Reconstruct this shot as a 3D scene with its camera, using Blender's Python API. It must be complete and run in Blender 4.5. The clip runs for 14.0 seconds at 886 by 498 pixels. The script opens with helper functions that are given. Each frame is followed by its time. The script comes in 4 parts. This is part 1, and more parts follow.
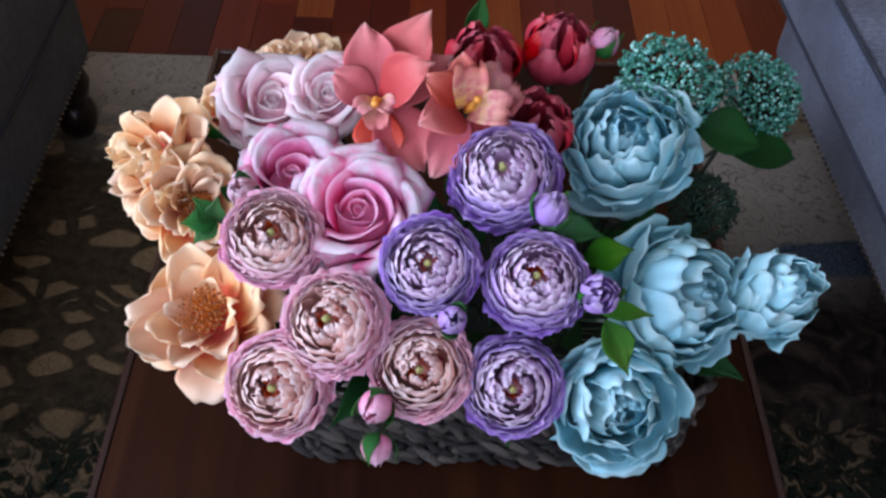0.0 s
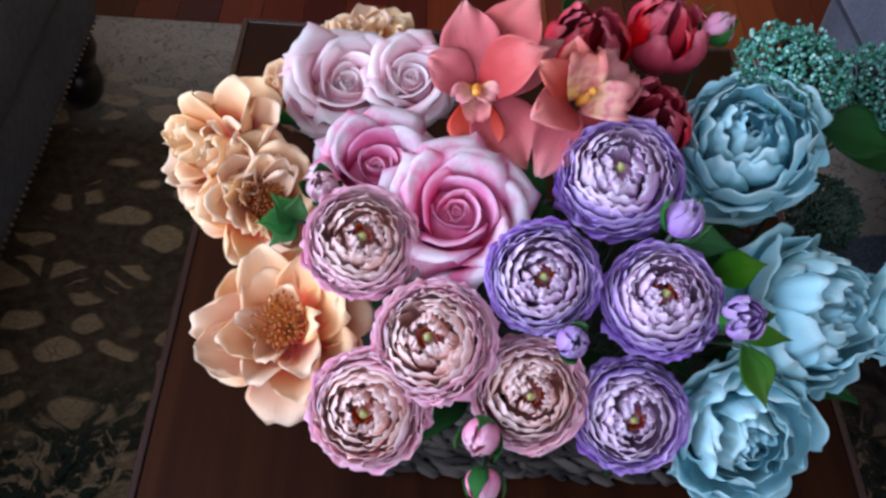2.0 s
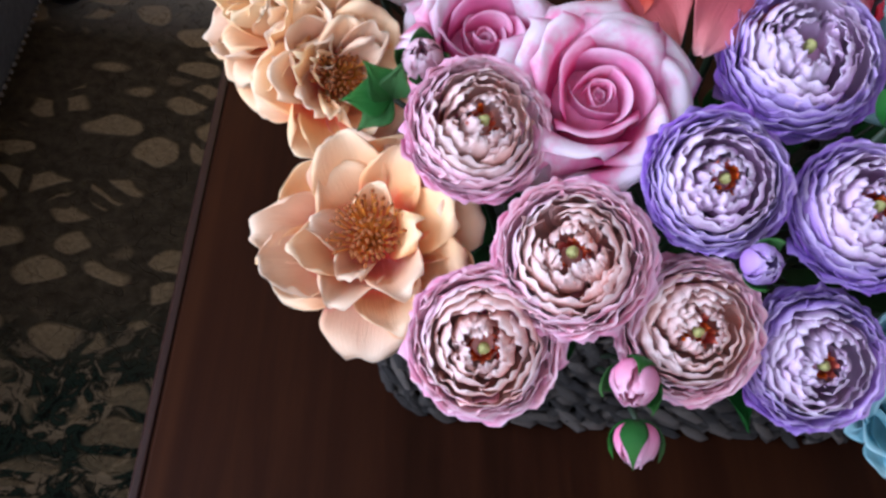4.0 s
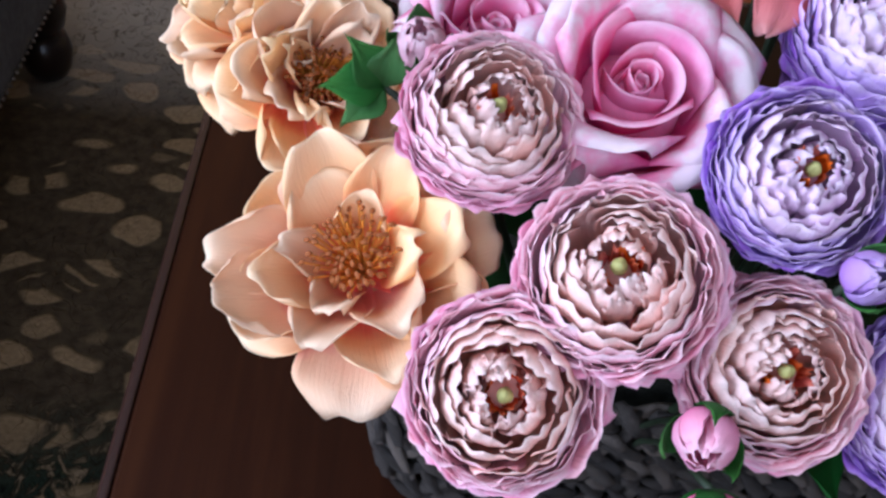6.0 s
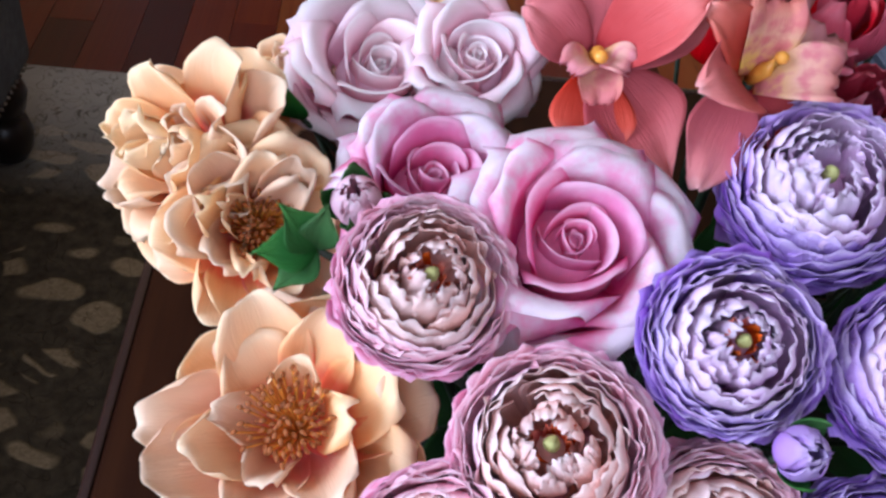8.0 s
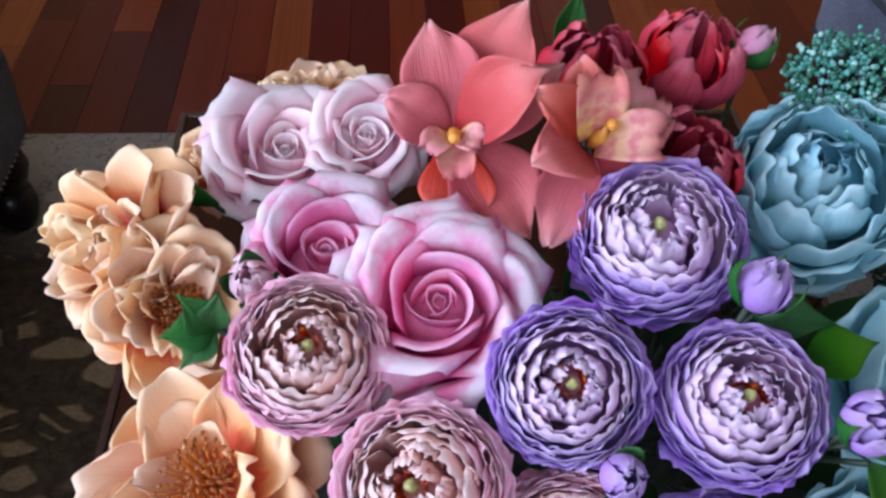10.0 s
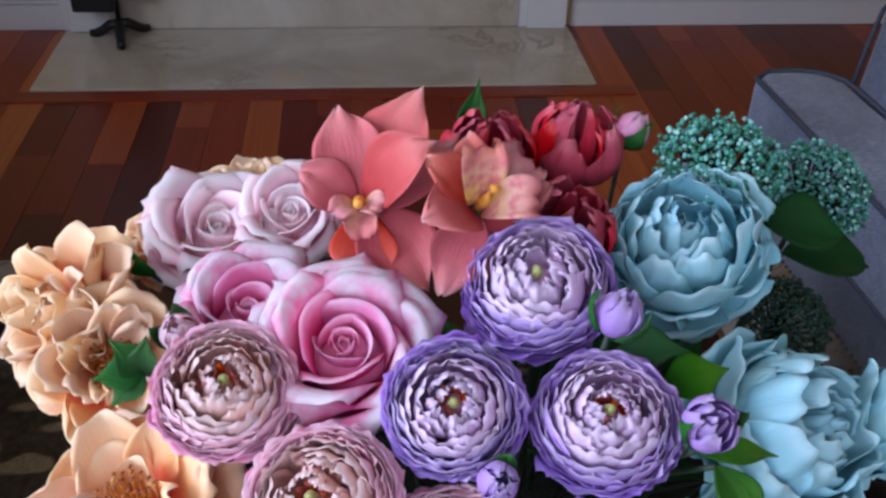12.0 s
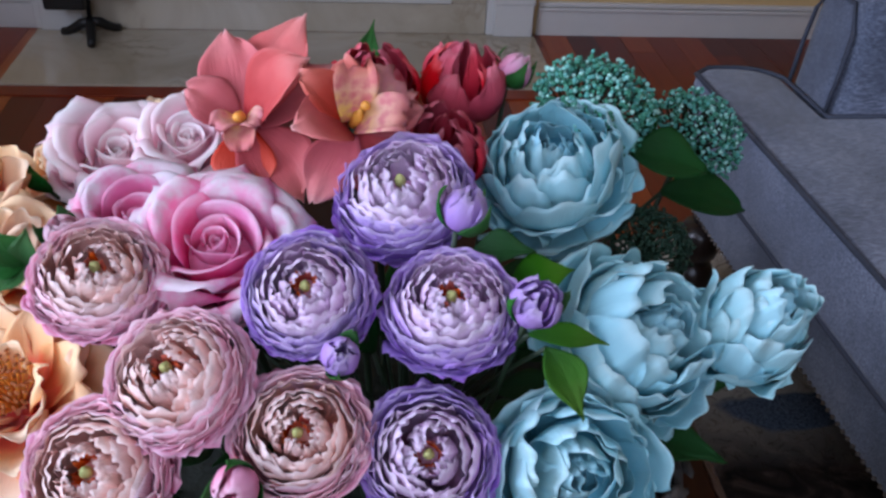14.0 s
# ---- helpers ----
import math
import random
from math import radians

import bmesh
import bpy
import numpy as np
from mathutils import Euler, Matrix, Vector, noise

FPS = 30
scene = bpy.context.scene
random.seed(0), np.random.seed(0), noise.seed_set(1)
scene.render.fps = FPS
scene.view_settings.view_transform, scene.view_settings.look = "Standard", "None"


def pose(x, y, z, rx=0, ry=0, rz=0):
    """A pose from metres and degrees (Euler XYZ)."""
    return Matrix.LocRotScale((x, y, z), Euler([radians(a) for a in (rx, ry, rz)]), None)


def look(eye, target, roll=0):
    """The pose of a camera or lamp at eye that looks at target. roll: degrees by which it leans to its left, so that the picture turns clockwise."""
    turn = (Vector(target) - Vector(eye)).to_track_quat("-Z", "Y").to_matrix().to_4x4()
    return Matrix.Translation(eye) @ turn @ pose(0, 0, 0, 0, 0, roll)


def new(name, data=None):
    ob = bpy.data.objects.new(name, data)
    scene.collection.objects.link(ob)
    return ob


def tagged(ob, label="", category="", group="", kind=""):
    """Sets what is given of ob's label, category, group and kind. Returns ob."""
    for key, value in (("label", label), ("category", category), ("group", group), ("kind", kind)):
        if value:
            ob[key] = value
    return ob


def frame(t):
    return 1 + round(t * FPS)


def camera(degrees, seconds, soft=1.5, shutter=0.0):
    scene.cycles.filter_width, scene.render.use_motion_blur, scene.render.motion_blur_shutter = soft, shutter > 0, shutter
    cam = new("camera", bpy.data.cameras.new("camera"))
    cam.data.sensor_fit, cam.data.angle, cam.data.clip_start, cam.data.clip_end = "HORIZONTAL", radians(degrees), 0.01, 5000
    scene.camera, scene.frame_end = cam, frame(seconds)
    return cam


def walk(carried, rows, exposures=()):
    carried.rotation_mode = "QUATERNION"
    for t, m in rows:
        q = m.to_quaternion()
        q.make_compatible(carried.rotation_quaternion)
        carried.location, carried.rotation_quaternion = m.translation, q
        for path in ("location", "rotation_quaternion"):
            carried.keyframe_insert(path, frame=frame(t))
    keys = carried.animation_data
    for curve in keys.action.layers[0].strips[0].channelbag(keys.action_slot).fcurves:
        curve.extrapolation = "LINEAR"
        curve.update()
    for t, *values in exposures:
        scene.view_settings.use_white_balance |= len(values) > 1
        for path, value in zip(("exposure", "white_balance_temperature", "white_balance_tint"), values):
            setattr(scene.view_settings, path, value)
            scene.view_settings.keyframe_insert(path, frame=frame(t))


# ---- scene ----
cam = camera(49.2, 14.0, soft=2.7)
METRES, EYE, TILT, LEAN, TURN = 0.75, 1.23, -47.48, -1.87, 0.67
ROWS = [
    (0.0, 0.0, 0.0, 0.0, 0.0, 0.0, -0.0),
    (0.5, -0.0083, 0.0191, 0.0055, -0.05, -0.17, -0.09),
    (1.0, -0.0345, 0.0419, 0.0086, -0.44, -0.85, -0.55),
    (1.5, -0.0738, 0.0694, 0.0184, -1.08, -1.58, -1.18),
    (2.0, -0.1122, 0.1012, 0.0299, -1.44, -1.71, -1.33),
    (2.5, -0.1629, 0.1569, 0.0299, -1.93, -2.06, -1.54),
    (3.0, -0.1981, 0.2155, 0.0149, -2.4, -2.26, -1.93),
    (3.5, -0.2143, 0.2607, -0.0187, -3.16, -3.57, -3.44),
    (6.0, -0.2103, 0.4154, -0.067, -3.46, 1.22, -2.7),
    (6.5, -0.2087, 0.4269, -0.0521, -3.86, 2.12, -2.66),
    (7.0, -0.2065, 0.4347, -0.0359, -4.34, 3.01, -2.5),
    (7.5, -0.2027, 0.4267, -0.0196, -4.67, 3.55, -2.25),
    (8.0, -0.1917, 0.4155, -0.0067, -4.88, 4.14, -1.85),
    (8.5, -0.1782, 0.3973, 0.009, -4.91, 4.52, -1.2),
    (11.0, -0.0709, 0.2867, 0.001, -2.32, 7.38, 5.49),
    (11.5, -0.0651, 0.2724, -0.0242, -2.87, 10.92, 5.25),
    (12.0, -0.0589, 0.255, -0.0538, -3.42, 13.03, 4.36),
    (12.5, -0.0391, 0.2311, -0.0839, -3.8, 14.54, 3.41),
    (13.0, -0.0137, 0.2114, -0.1094, -3.81, 14.91, 3.26),
    (13.5, 0.0086, 0.2132, -0.135, -4.04, 15.06, 3.25),
    (14.0, 0.0202, 0.2259, -0.1525, -4.46, 14.4, 3.56),
]
GAPS = [
    (3.7, look((-0.161, 0.125, 1.069), (0.010, 1.337, -0.513), 11.1)),
    (5.8, look((-0.145, 0.170, 0.964), (-0.036, 1.530, -0.498), 7.5)),
    (8.7, look((-0.124, 0.206, 1.017), (0.065, 1.666, -0.336), 8.1)),
    (10.8, look((-0.052, 0.151, 1.069), (0.063, 1.659, -0.239), -0.3)),
]
PATH = [(t, pose(0, 0, EYE, TILT, LEAN, TURN) @ pose(METRES * x, METRES * y, METRES * z, 90 + pitch, roll, yaw))
        for t, x, y, z, yaw, pitch, roll in ROWS]
walk(cam, sorted(PATH + GAPS, key=lambda row: row[0]), exposures=[(0.0, -0.17, 5400, 20.5), (7.0, -0.08, 5400, 20.5), (14.0, -0.24, 5400, 20.5)])

# ---- light: overcast daylight through a side window, plus an added rear fill ----
world = bpy.data.worlds.new("sky")
scene.world = world
world.use_nodes = True
wn = world.node_tree
sky = wn.nodes.new("ShaderNodeTexSky")
sky.sky_type, sky.sun_disc = "NISHITA", False
sky.sun_elevation, sky.sun_rotation = radians(40), radians(-70)
wn.links.new(sky.outputs[0], wn.nodes["Background"].inputs[0])
wn.nodes["Background"].inputs[1].default_value = 0.05


def area_light(name, eye, target, width, height, watts, colour):
    data = bpy.data.lights.new(name, "AREA")
    data.shape, data.size, data.size_y = "RECTANGLE", width, height
    data.energy, data.color = watts, colour
    ob = new(name, data)
    ob.matrix_world = look(eye, target)
    return ob


area_light("daylight_left", (-1.76, 0.12, 1.38), (0.0, 0.30, 1.10), 1.25, 1.3, 62, (0.90, 0.95, 1.0))
# Added fill from behind the camera; no window is known there.
area_light("fill_rear", (-0.55, -1.87, 1.78), (-0.1, 0.5, 0.75), 2.0, 1.35, 39, (0.90, 0.95, 1.0))


# ---- materials ----
def srgb(r, g, b):
    return tuple(((c / 255) / 12.92 if c <= 10 else ((c / 255 + 0.055) / 1.055) ** 2.4) for c in (r, g, b)) + (1.0,)


class Nodes:
    """A small helper round one material's node tree."""

    def __init__(self, name):
        self.mat = bpy.data.materials.new(name)
        self.mat.use_nodes = True
        self.tree = self.mat.node_tree
        self.bsdf = self.tree.nodes["Principled BSDF"]
        self.out = self.tree.nodes["Material Output"]

    def add(self, kind, **inputs):
        node = self.tree.nodes.new("ShaderNode" + kind)
        for key, value in inputs.items():
            self.put(node, key, value)
        return node

    def put(self, node, key, value):
        slot = node.inputs[int(key[1:])] if key[0] == "i" and key[1:].isdigit() else node.inputs[key.replace("_", " ")]
        if isinstance(value, bpy.types.NodeSocket):
            self.tree.links.new(value, slot)
        else:
            slot.default_value = value

    def math(self, op, a, b=0.0):
        node = self.add("Math", i0=a, i1=b)
        node.operation = op
        return node.outputs[0]

    def ramp(self, fac, stops, mode="LINEAR"):
        node = self.add("ValToRGB", i0=fac)
        ramp = node.color_ramp
        ramp.interpolation = mode
        while len(ramp.elements) < len(stops):
            ramp.elements.new(0.5)
        for el, (at, colour) in zip(ramp.elements, stops):
            el.position, el.color = at, colour
        return node.outputs[0]

    def noise(self, scale, detail=4.0, vector=None, rough=0.55, distortion=0.0):
        node = self.add("TexNoise", Scale=scale, Detail=detail, Roughness=rough, Distortion=distortion)
        if vector is not None:
            self.put(node, "Vector", vector)
        return node.outputs[0]

    def mix(self, fac, a, b, blend="MIX"):
        node = self.tree.nodes.new("ShaderNodeMix")
        node.data_type, node.blend_type = "RGBA", blend
        for index, value in ((0, fac), (6, a), (7, b)):
            if isinstance(value, bpy.types.NodeSocket):
                self.tree.links.new(value, node.inputs[index])
            else:
                node.inputs[index].default_value = value
        return node.outputs[2]

    def bump(self, height, strength=0.3, distance=0.002):
        node = self.add("Bump", Strength=strength, Distance=distance, Height=height)
        self.put(self.bsdf, "Normal", node.outputs[0])
        return node.outputs[0]

    def coords(self, which="Object", scale=(1, 1, 1), rot=(0, 0, 0)):
        tc = self.tree.nodes.new("ShaderNodeTexCoord")
        mp = self.add("Mapping", Vector=tc.outputs[which], Scale=scale, Rotation=rot)
        return mp.outputs[0]


def petal_mat(name, stops, rough=0.62, thin=0.22, vein=0.35, blotch=0.10, mottle=None):
    """Petal cloth: colour runs from base to tip, with fine veins along it."""
    n = Nodes(name)
    uv = n.tree.nodes.new("ShaderNodeUVMap")
    sep = n.add("SeparateXYZ", i0=uv.outputs[0])
    geo = n.coords("Object")
    drift = n.math("MULTIPLY", n.math("SUBTRACT", n.noise(70.0, 3.0, geo), 0.5), blotch * 3)
    along = n.math("ADD", sep.outputs[1], drift)
    colour = n.ramp(along, stops)
    if mottle:
        colour = n.mix(n.ramp(n.noise(130.0, 3.0, geo), [(0.42, (0, 0, 0, 1)), (0.62, (1, 1, 1, 1))]), colour, mottle)
    info = n.tree.nodes.new("ShaderNodeObjectInfo")
    hsv = n.add("HueSaturation", Hue=n.math("ADD", n.math("MULTIPLY", info.outputs["Random"], 0.016), 0.492),
                Saturation=n.math("ADD", n.math("MULTIPLY", info.outputs["Random"], 0.22), 0.9),
                Value=n.math("ADD", n.math("MULTIPLY", info.outputs["Random"], 0.14), 0.92), Color=colour)
    n.put(n.bsdf, "Base_Color", hsv.outputs[0])
    n.put(n.bsdf, "Roughness", rough)
    n.put(n.bsdf, "Specular_IOR_Level", 0.14)
    stretch = n.add("Mapping", Vector=uv.outputs[0], Scale=(26.0, 2.2, 1.0))
    veins = n.noise(1.6, 3.0, stretch.outputs[0])
    weave = n.noise(900.0, 2.0, geo)
    height = n.math("ADD", n.math("MULTIPLY", veins, 1.0), n.math("MULTIPLY", weave, 0.25))
    nrm = n.bump(height, vein, 0.0016)
    glow = n.add("BsdfTranslucent", Color=hsv.outputs[0], Normal=nrm)
    both = n.add("MixShader", i0=thin, i1=n.bsdf.outputs[0], i2=glow.outputs[0])
    n.put(n.out, "Surface", both.outputs[0])
    return n.mat


def plain(name, colour, rough=0.5, metal=0.0, grain=0.0, scale=60.0, spec=0.5, bump=0.0):
    n = Nodes(name)
    geo = n.coords("Object")
    if grain:
        tone = n.noise(scale, 5.0, geo)
        wide = n.noise(scale * 0.12, 3.0, geo)
        amount = n.math("ADD", n.math("MULTIPLY", tone, 0.6), n.math("MULTIPLY", wide, 0.4))
        dark = tuple(c * (1 - grain) for c in colour[:3]) + (1,)
        light = tuple(min(1, c * (1 + grain)) for c in colour[:3]) + (1,)
        n.put(n.bsdf, "Base_Color", n.ramp(amount, [(0.3, dark), (0.7, light)]))
        if bump:
            n.bump(tone, bump, 0.003)
    else:
        n.put(n.bsdf, "Base_Color", colour)
    n.put(n.bsdf, "Roughness", rough)
    n.put(n.bsdf, "Metallic", metal)
    n.put(n.bsdf, "Specular_IOR_Level", spec)
    return n.mat


ROSE = petal_mat("rose_petal", [(0.0, srgb(230, 66, 142)), (0.45, srgb(244, 128, 188)), (0.72, srgb(252, 184, 216)), (0.94, srgb(255, 244, 249))], 0.5, 0.45, 0.25, 0.30)
ROSE_HEART = petal_mat("rose_heart_petal", [(0.0, srgb(222, 60, 134)), (0.55, srgb(240, 104, 172)), (0.82, srgb(249, 160, 204)), (0.97, srgb(254, 214, 233))], 0.5, 0.48, 0.2, 0.14)
ROSE_PALE = petal_mat("pale_rose_petal", [(0.0, srgb(244, 136, 178)), (0.45, srgb(254, 206, 220)), (0.78, srgb(255, 232, 236)), (1.0, srgb(255, 250, 248))], 0.5, 0.48, 0.14)
PINK_OUT = petal_mat("pink_outer_petal", [(0.0, srgb(236, 118, 168)), (0.5, srgb(243, 156, 194)), (0.82, srgb(248, 184, 210)), (1.0, srgb(253, 216, 230))], 0.6, 0.26, 0.4)
PINK_MID = petal_mat("pink_petal", [(0.0, srgb(246, 166, 188)), (0.5, srgb(251, 192, 210)), (0.85, srgb(254, 210, 222)), (1.0, srgb(255, 232, 238))], 0.6, 0.26, 0.5)
PINK_IN = petal_mat("blush_inner_petal", [(0.0, srgb(246, 164, 146)), (0.4, srgb(253, 202, 188)), (0.8, srgb(255, 220, 212)), (1.0, srgb(255, 236, 231))], 0.6, 0.26, 0.4)
VIOLET_OUT = petal_mat("violet_outer_petal", [(0.0, srgb(116, 72, 180)), (0.5, srgb(142, 98, 198)), (0.85, srgb(168, 128, 214)), (1.0, srgb(202, 172, 234))], 0.6, 0.26, 0.4, 0.14)
VIOLET_MID = petal_mat("violet_petal", [(0.0, srgb(162, 116, 202)), (0.5, srgb(188, 148, 224)), (0.85, srgb(206, 174, 234)), (1.0, srgb(228, 208, 244))], 0.6, 0.26, 0.5)
VIOLET_IN = petal_mat("lilac_inner_petal", [(0.0, srgb(210, 140, 178)), (0.4, srgb(224, 186, 220)), (0.8, srgb(234, 208, 234)), (1.0, srgb(244, 228, 246))], 0.6, 0.26, 0.4)
EMBER = petal_mat("red_inner_petal", [(0.0, srgb(168, 36, 26)), (0.6, srgb(222, 76, 50)), (1.0, srgb(242, 132, 96))], 0.6, 0.25, 0.4)
PEACH = petal_mat("peach_petal", [(0.0, srgb(246, 104, 98)), (0.32, srgb(252, 148, 120)), (0.46, srgb(254, 204, 152)), (0.66, srgb(255, 218, 172)), (1.0, srgb(255, 234, 200))], 0.55, 0.30, 0.3)
BLUE_OUT = petal_mat("blue_outer_petal", [(0.0, srgb(90, 155, 175)), (0.4, srgb(158, 216, 226)), (0.85, srgb(192, 234, 240)), (1.0, srgb(212, 242, 245))], 0.55, 0.28, 0.4)
BLUE_IN = petal_mat("blue_inner_petal", [(0.0, srgb(80, 145, 162)), (0.45, srgb(140, 200, 212)), (1.0, srgb(182, 224, 232))], 0.55, 0.28, 0.45)
CORAL = petal_mat("coral_orchid_petal", [(0.0, srgb(172, 52, 54)), (0.5, srgb(212, 98, 94)), (0.85, srgb(228, 138, 130)), (1.0, srgb(242, 182, 174))], 0.42, 0.12, 0.45)
LIP = petal_mat("orchid_lip", [(0.0, srgb(245, 205, 110)), (0.35, srgb(238, 188, 166)), (0.7, srgb(224, 142, 134)), (1.0, srgb(188, 74, 84))], 0.45, 0.2, 0.3, 0.12, srgb(222, 140, 142))
TULIP = petal_mat("red_tulip_petal", [(0.0, srgb(160, 26, 42)), (0.5, srgb(206, 46, 66)), (0.85, srgb(222, 76, 92)), (1.0, srgb(236, 126, 136))], 0.4, 0.10, 0.9)
GREEN = petal_mat("green_leaf", [(0.0, srgb(38, 82, 34)), (0.5, srgb(50, 102, 46)), (1.0, srgb(74, 124, 58))], 0.5, 0.15, 0.6)
DARK_GREEN = petal_mat("dark_leaf", [(0.0, srgb(24, 56, 24)), (0.6, srgb(34, 76, 34)), (1.0, srgb(40, 84, 38))], 0.5, 0.12, 0.5)
LIME = petal_mat("light_leaf", [(0.0, srgb(44, 92, 24)), (0.5, srgb(66, 118, 30)), (1.0, srgb(104, 146, 54))], 0.5, 0.18, 0.6)
STEM = plain("stem_green", srgb(28, 46, 24), 0.6, grain=0.25, scale=90)
HEART = plain("flower_heart", srgb(172, 172, 104), 0.6, grain=0.3, scale=300, bump=0.4)
ANTHER = plain("anther_brown", srgb(146, 80, 26), 0.7, grain=0.35, scale=400)
FILAMENT = plain("filament_orange", srgb(228, 150, 50), 0.6, grain=0.2, scale=300)
COLUMN = plain("orchid_column_yellow", srgb(240, 165, 60), 0.4, grain=0.2, scale=200)
BERRY = Nodes("sedum_floret")
_r = BERRY.tree.nodes.new("ShaderNodeNewGeometry").outputs["Random Per Island"]
BERRY.put(BERRY.bsdf, "Base_Color", BERRY.ramp(_r, [(0.0, srgb(44, 104, 78)), (0.45, srgb(70, 138, 112)), (0.75, srgb(98, 168, 158)), (1.0, srgb(172, 220, 206))]))
BERRY.put(BERRY.bsdf, "Roughness", 0.5)
BERRY = BERRY.mat
# Shaded copy of the sedum colour: the shade is put into the green.
BERRY_SHADED = plain("sedum_shaded_floret", srgb(26, 56, 38), 0.6, grain=0.35, scale=200)


def wood_mat(name, stops, rough, along=(1.6, 0.09, 1.0), scale=26.0, per_piece=True, coat=0.0, spec=0.5):
    n = Nodes(name)
    geo = n.coords("Object", along)
    info = n.tree.nodes.new("ShaderNodeObjectInfo")
    shift = n.add("VectorMath", i0=geo, i1=n.add("CombineXYZ", i0=n.math("MULTIPLY", info.outputs["Random"], 37.0), i1=n.math("MULTIPLY", info.outputs["Random"], 11.0)).outputs[0])
    fine = n.noise(scale, 8.0, shift.outputs[0], 0.65, 0.6)
    wide = n.noise(scale * 0.15, 3.0, shift.outputs[0])
    grainy = n.math("ADD", n.math("MULTIPLY", fine, 0.55), n.math("MULTIPLY", wide, 0.45))
    if per_piece:
        grainy = n.math("ADD", n.math("MULTIPLY", grainy, 0.45), n.math("MULTIPLY", info.outputs["Random"], 0.62))
    n.put(n.bsdf, "Base_Color", n.ramp(grainy, stops))
    n.put(n.bsdf, "Roughness", n.math("ADD", n.math("MULTIPLY", fine, 0.14), rough))
    n.put(n.bsdf, "Coat_Weight", coat)
    n.put(n.bsdf, "Coat_Roughness", 0.15)
    n.put(n.bsdf, "Specular_IOR_Level", spec)
    n.bump(fine, 0.12, 0.001)
    return n.mat


PLANK = wood_mat("cherry_plank", [(0.12, srgb(54, 14, 6)), (0.4, srgb(96, 30, 12)), (0.6, srgb(122, 44, 16)), (0.76, srgb(146, 68, 26)), (0.92, srgb(176, 104, 46))], 0.26, spec=0.32)
TABLE = wood_mat("table_wood", [(0.3, srgb(20, 9, 4)), (0.5, srgb(40, 19, 9)), (0.7, srgb(58, 31, 14))], 0.4, (1.3, 0.08, 1.0), 22.0, False, 0.0, 0.08)
EDGE = wood_mat("table_edge_wood", [(0.3, srgb(36, 20, 18)), (0.7, srgb(62, 40, 34))], 0.2, (1.3, 0.08, 1.0), 22.0, False, 0.3)
FOOT = plain("dark_turned_wood", srgb(28, 18, 14), 0.3, grain=0.3, scale=30)
WALL = plain("ochre_wall_paint", srgb(196, 168, 118), 0.75, grain=0.06, scale=40, bump=0.05)
CEIL = plain("white_ceiling_paint", srgb(225, 222, 214), 0.85, grain=0.03, scale=20)
TRIM = plain("white_trim_paint", srgb(198, 196, 192), 0.35, grain=0.03, scale=30)
BLACK = plain("black_iron", srgb(14, 14, 15), 0.5, grain=0.3, scale=80, bump=0.2)
FIREBOX = plain("black_glass", srgb(8, 8, 9), 0.12, grain=0.2, scale=20)
BRASS = plain("polished_brass", srgb(205, 165, 85), 0.22, 1.0)
NAIL = plain("dull_nailhead", srgb(120, 110, 100), 0.35, 0.9)
FOAM = plain("dark_filler", srgb(24, 28, 18), 0.95, grain=0.5, scale=120, bump=0.8)

MARBLE = Nodes("cream_marble")
_g = MARBLE.coords("Object")
_warp = MARBLE.noise(2.6, 6.0, _g, 0.6, 1.2)
_vein = MARBLE.ramp(MARBLE.noise(3.4, 9.0, _g, 0.62, 2.2), [(0.470, (0, 0, 0, 1)), (0.497, (1, 1, 1, 1)), (0.503, (1, 1, 1, 1)), (0.53, (0, 0, 0, 1))])
_vein = MARBLE.math("MULTIPLY", _vein, MARBLE.ramp(MARBLE.noise(2.1, 2.0, _g), [(0.5, (0, 0, 0, 1)), (0.7, (1, 1, 1, 1))]))
_body = MARBLE.ramp(_warp, [(0.3, srgb(160, 150, 130)), (0.55, srgb(178, 168, 150)), (0.75, srgb(192, 184, 168))])
MARBLE.put(MARBLE.bsdf, "Base_Color", MARBLE.mix(_vein, _body, srgb(132, 118, 98)))
MARBLE.put(MARBLE.bsdf, "Roughness", 0.14)
MARBLE = MARBLE.mat

FABRIC = Nodes("blue_grey_chenille")
_g = FABRIC.coords("Object", (1.0, 5.0, 5.0), (0, 0, 0.5))
_pile = FABRIC.noise(75.0, 5.0, _g, 0.7)
_nap = FABRIC.noise(5.0, 4.0, FABRIC.coords("Object"), 0.6)
_mixed = FABRIC.math("ADD", FABRIC.math("MULTIPLY", _pile, 0.6), FABRIC.math("MULTIPLY", _nap, 0.4))
FABRIC.put(FABRIC.bsdf, "Base_Color", FABRIC.ramp(_mixed, [(0.36, srgb(50, 55, 68)), (0.5, srgb(86, 93, 111)), (0.64, srgb(138, 145, 164))]))
FABRIC.put(FABRIC.bsdf, "Roughness", 0.9)
FABRIC.put(FABRIC.bsdf, "Sheen_Weight", 0.25)
FABRIC.bump(_pile, 0.5, 0.002)
FABRIC = FABRIC.mat
CHARCOAL = plain("charcoal_velvet", srgb(92, 94, 98), 0.9, grain=0.3, scale=90, spec=0.2, bump=0.3)
WELT = plain("dark_welt_cord", srgb(58, 62, 74), 0.85, grain=0.3, scale=200)

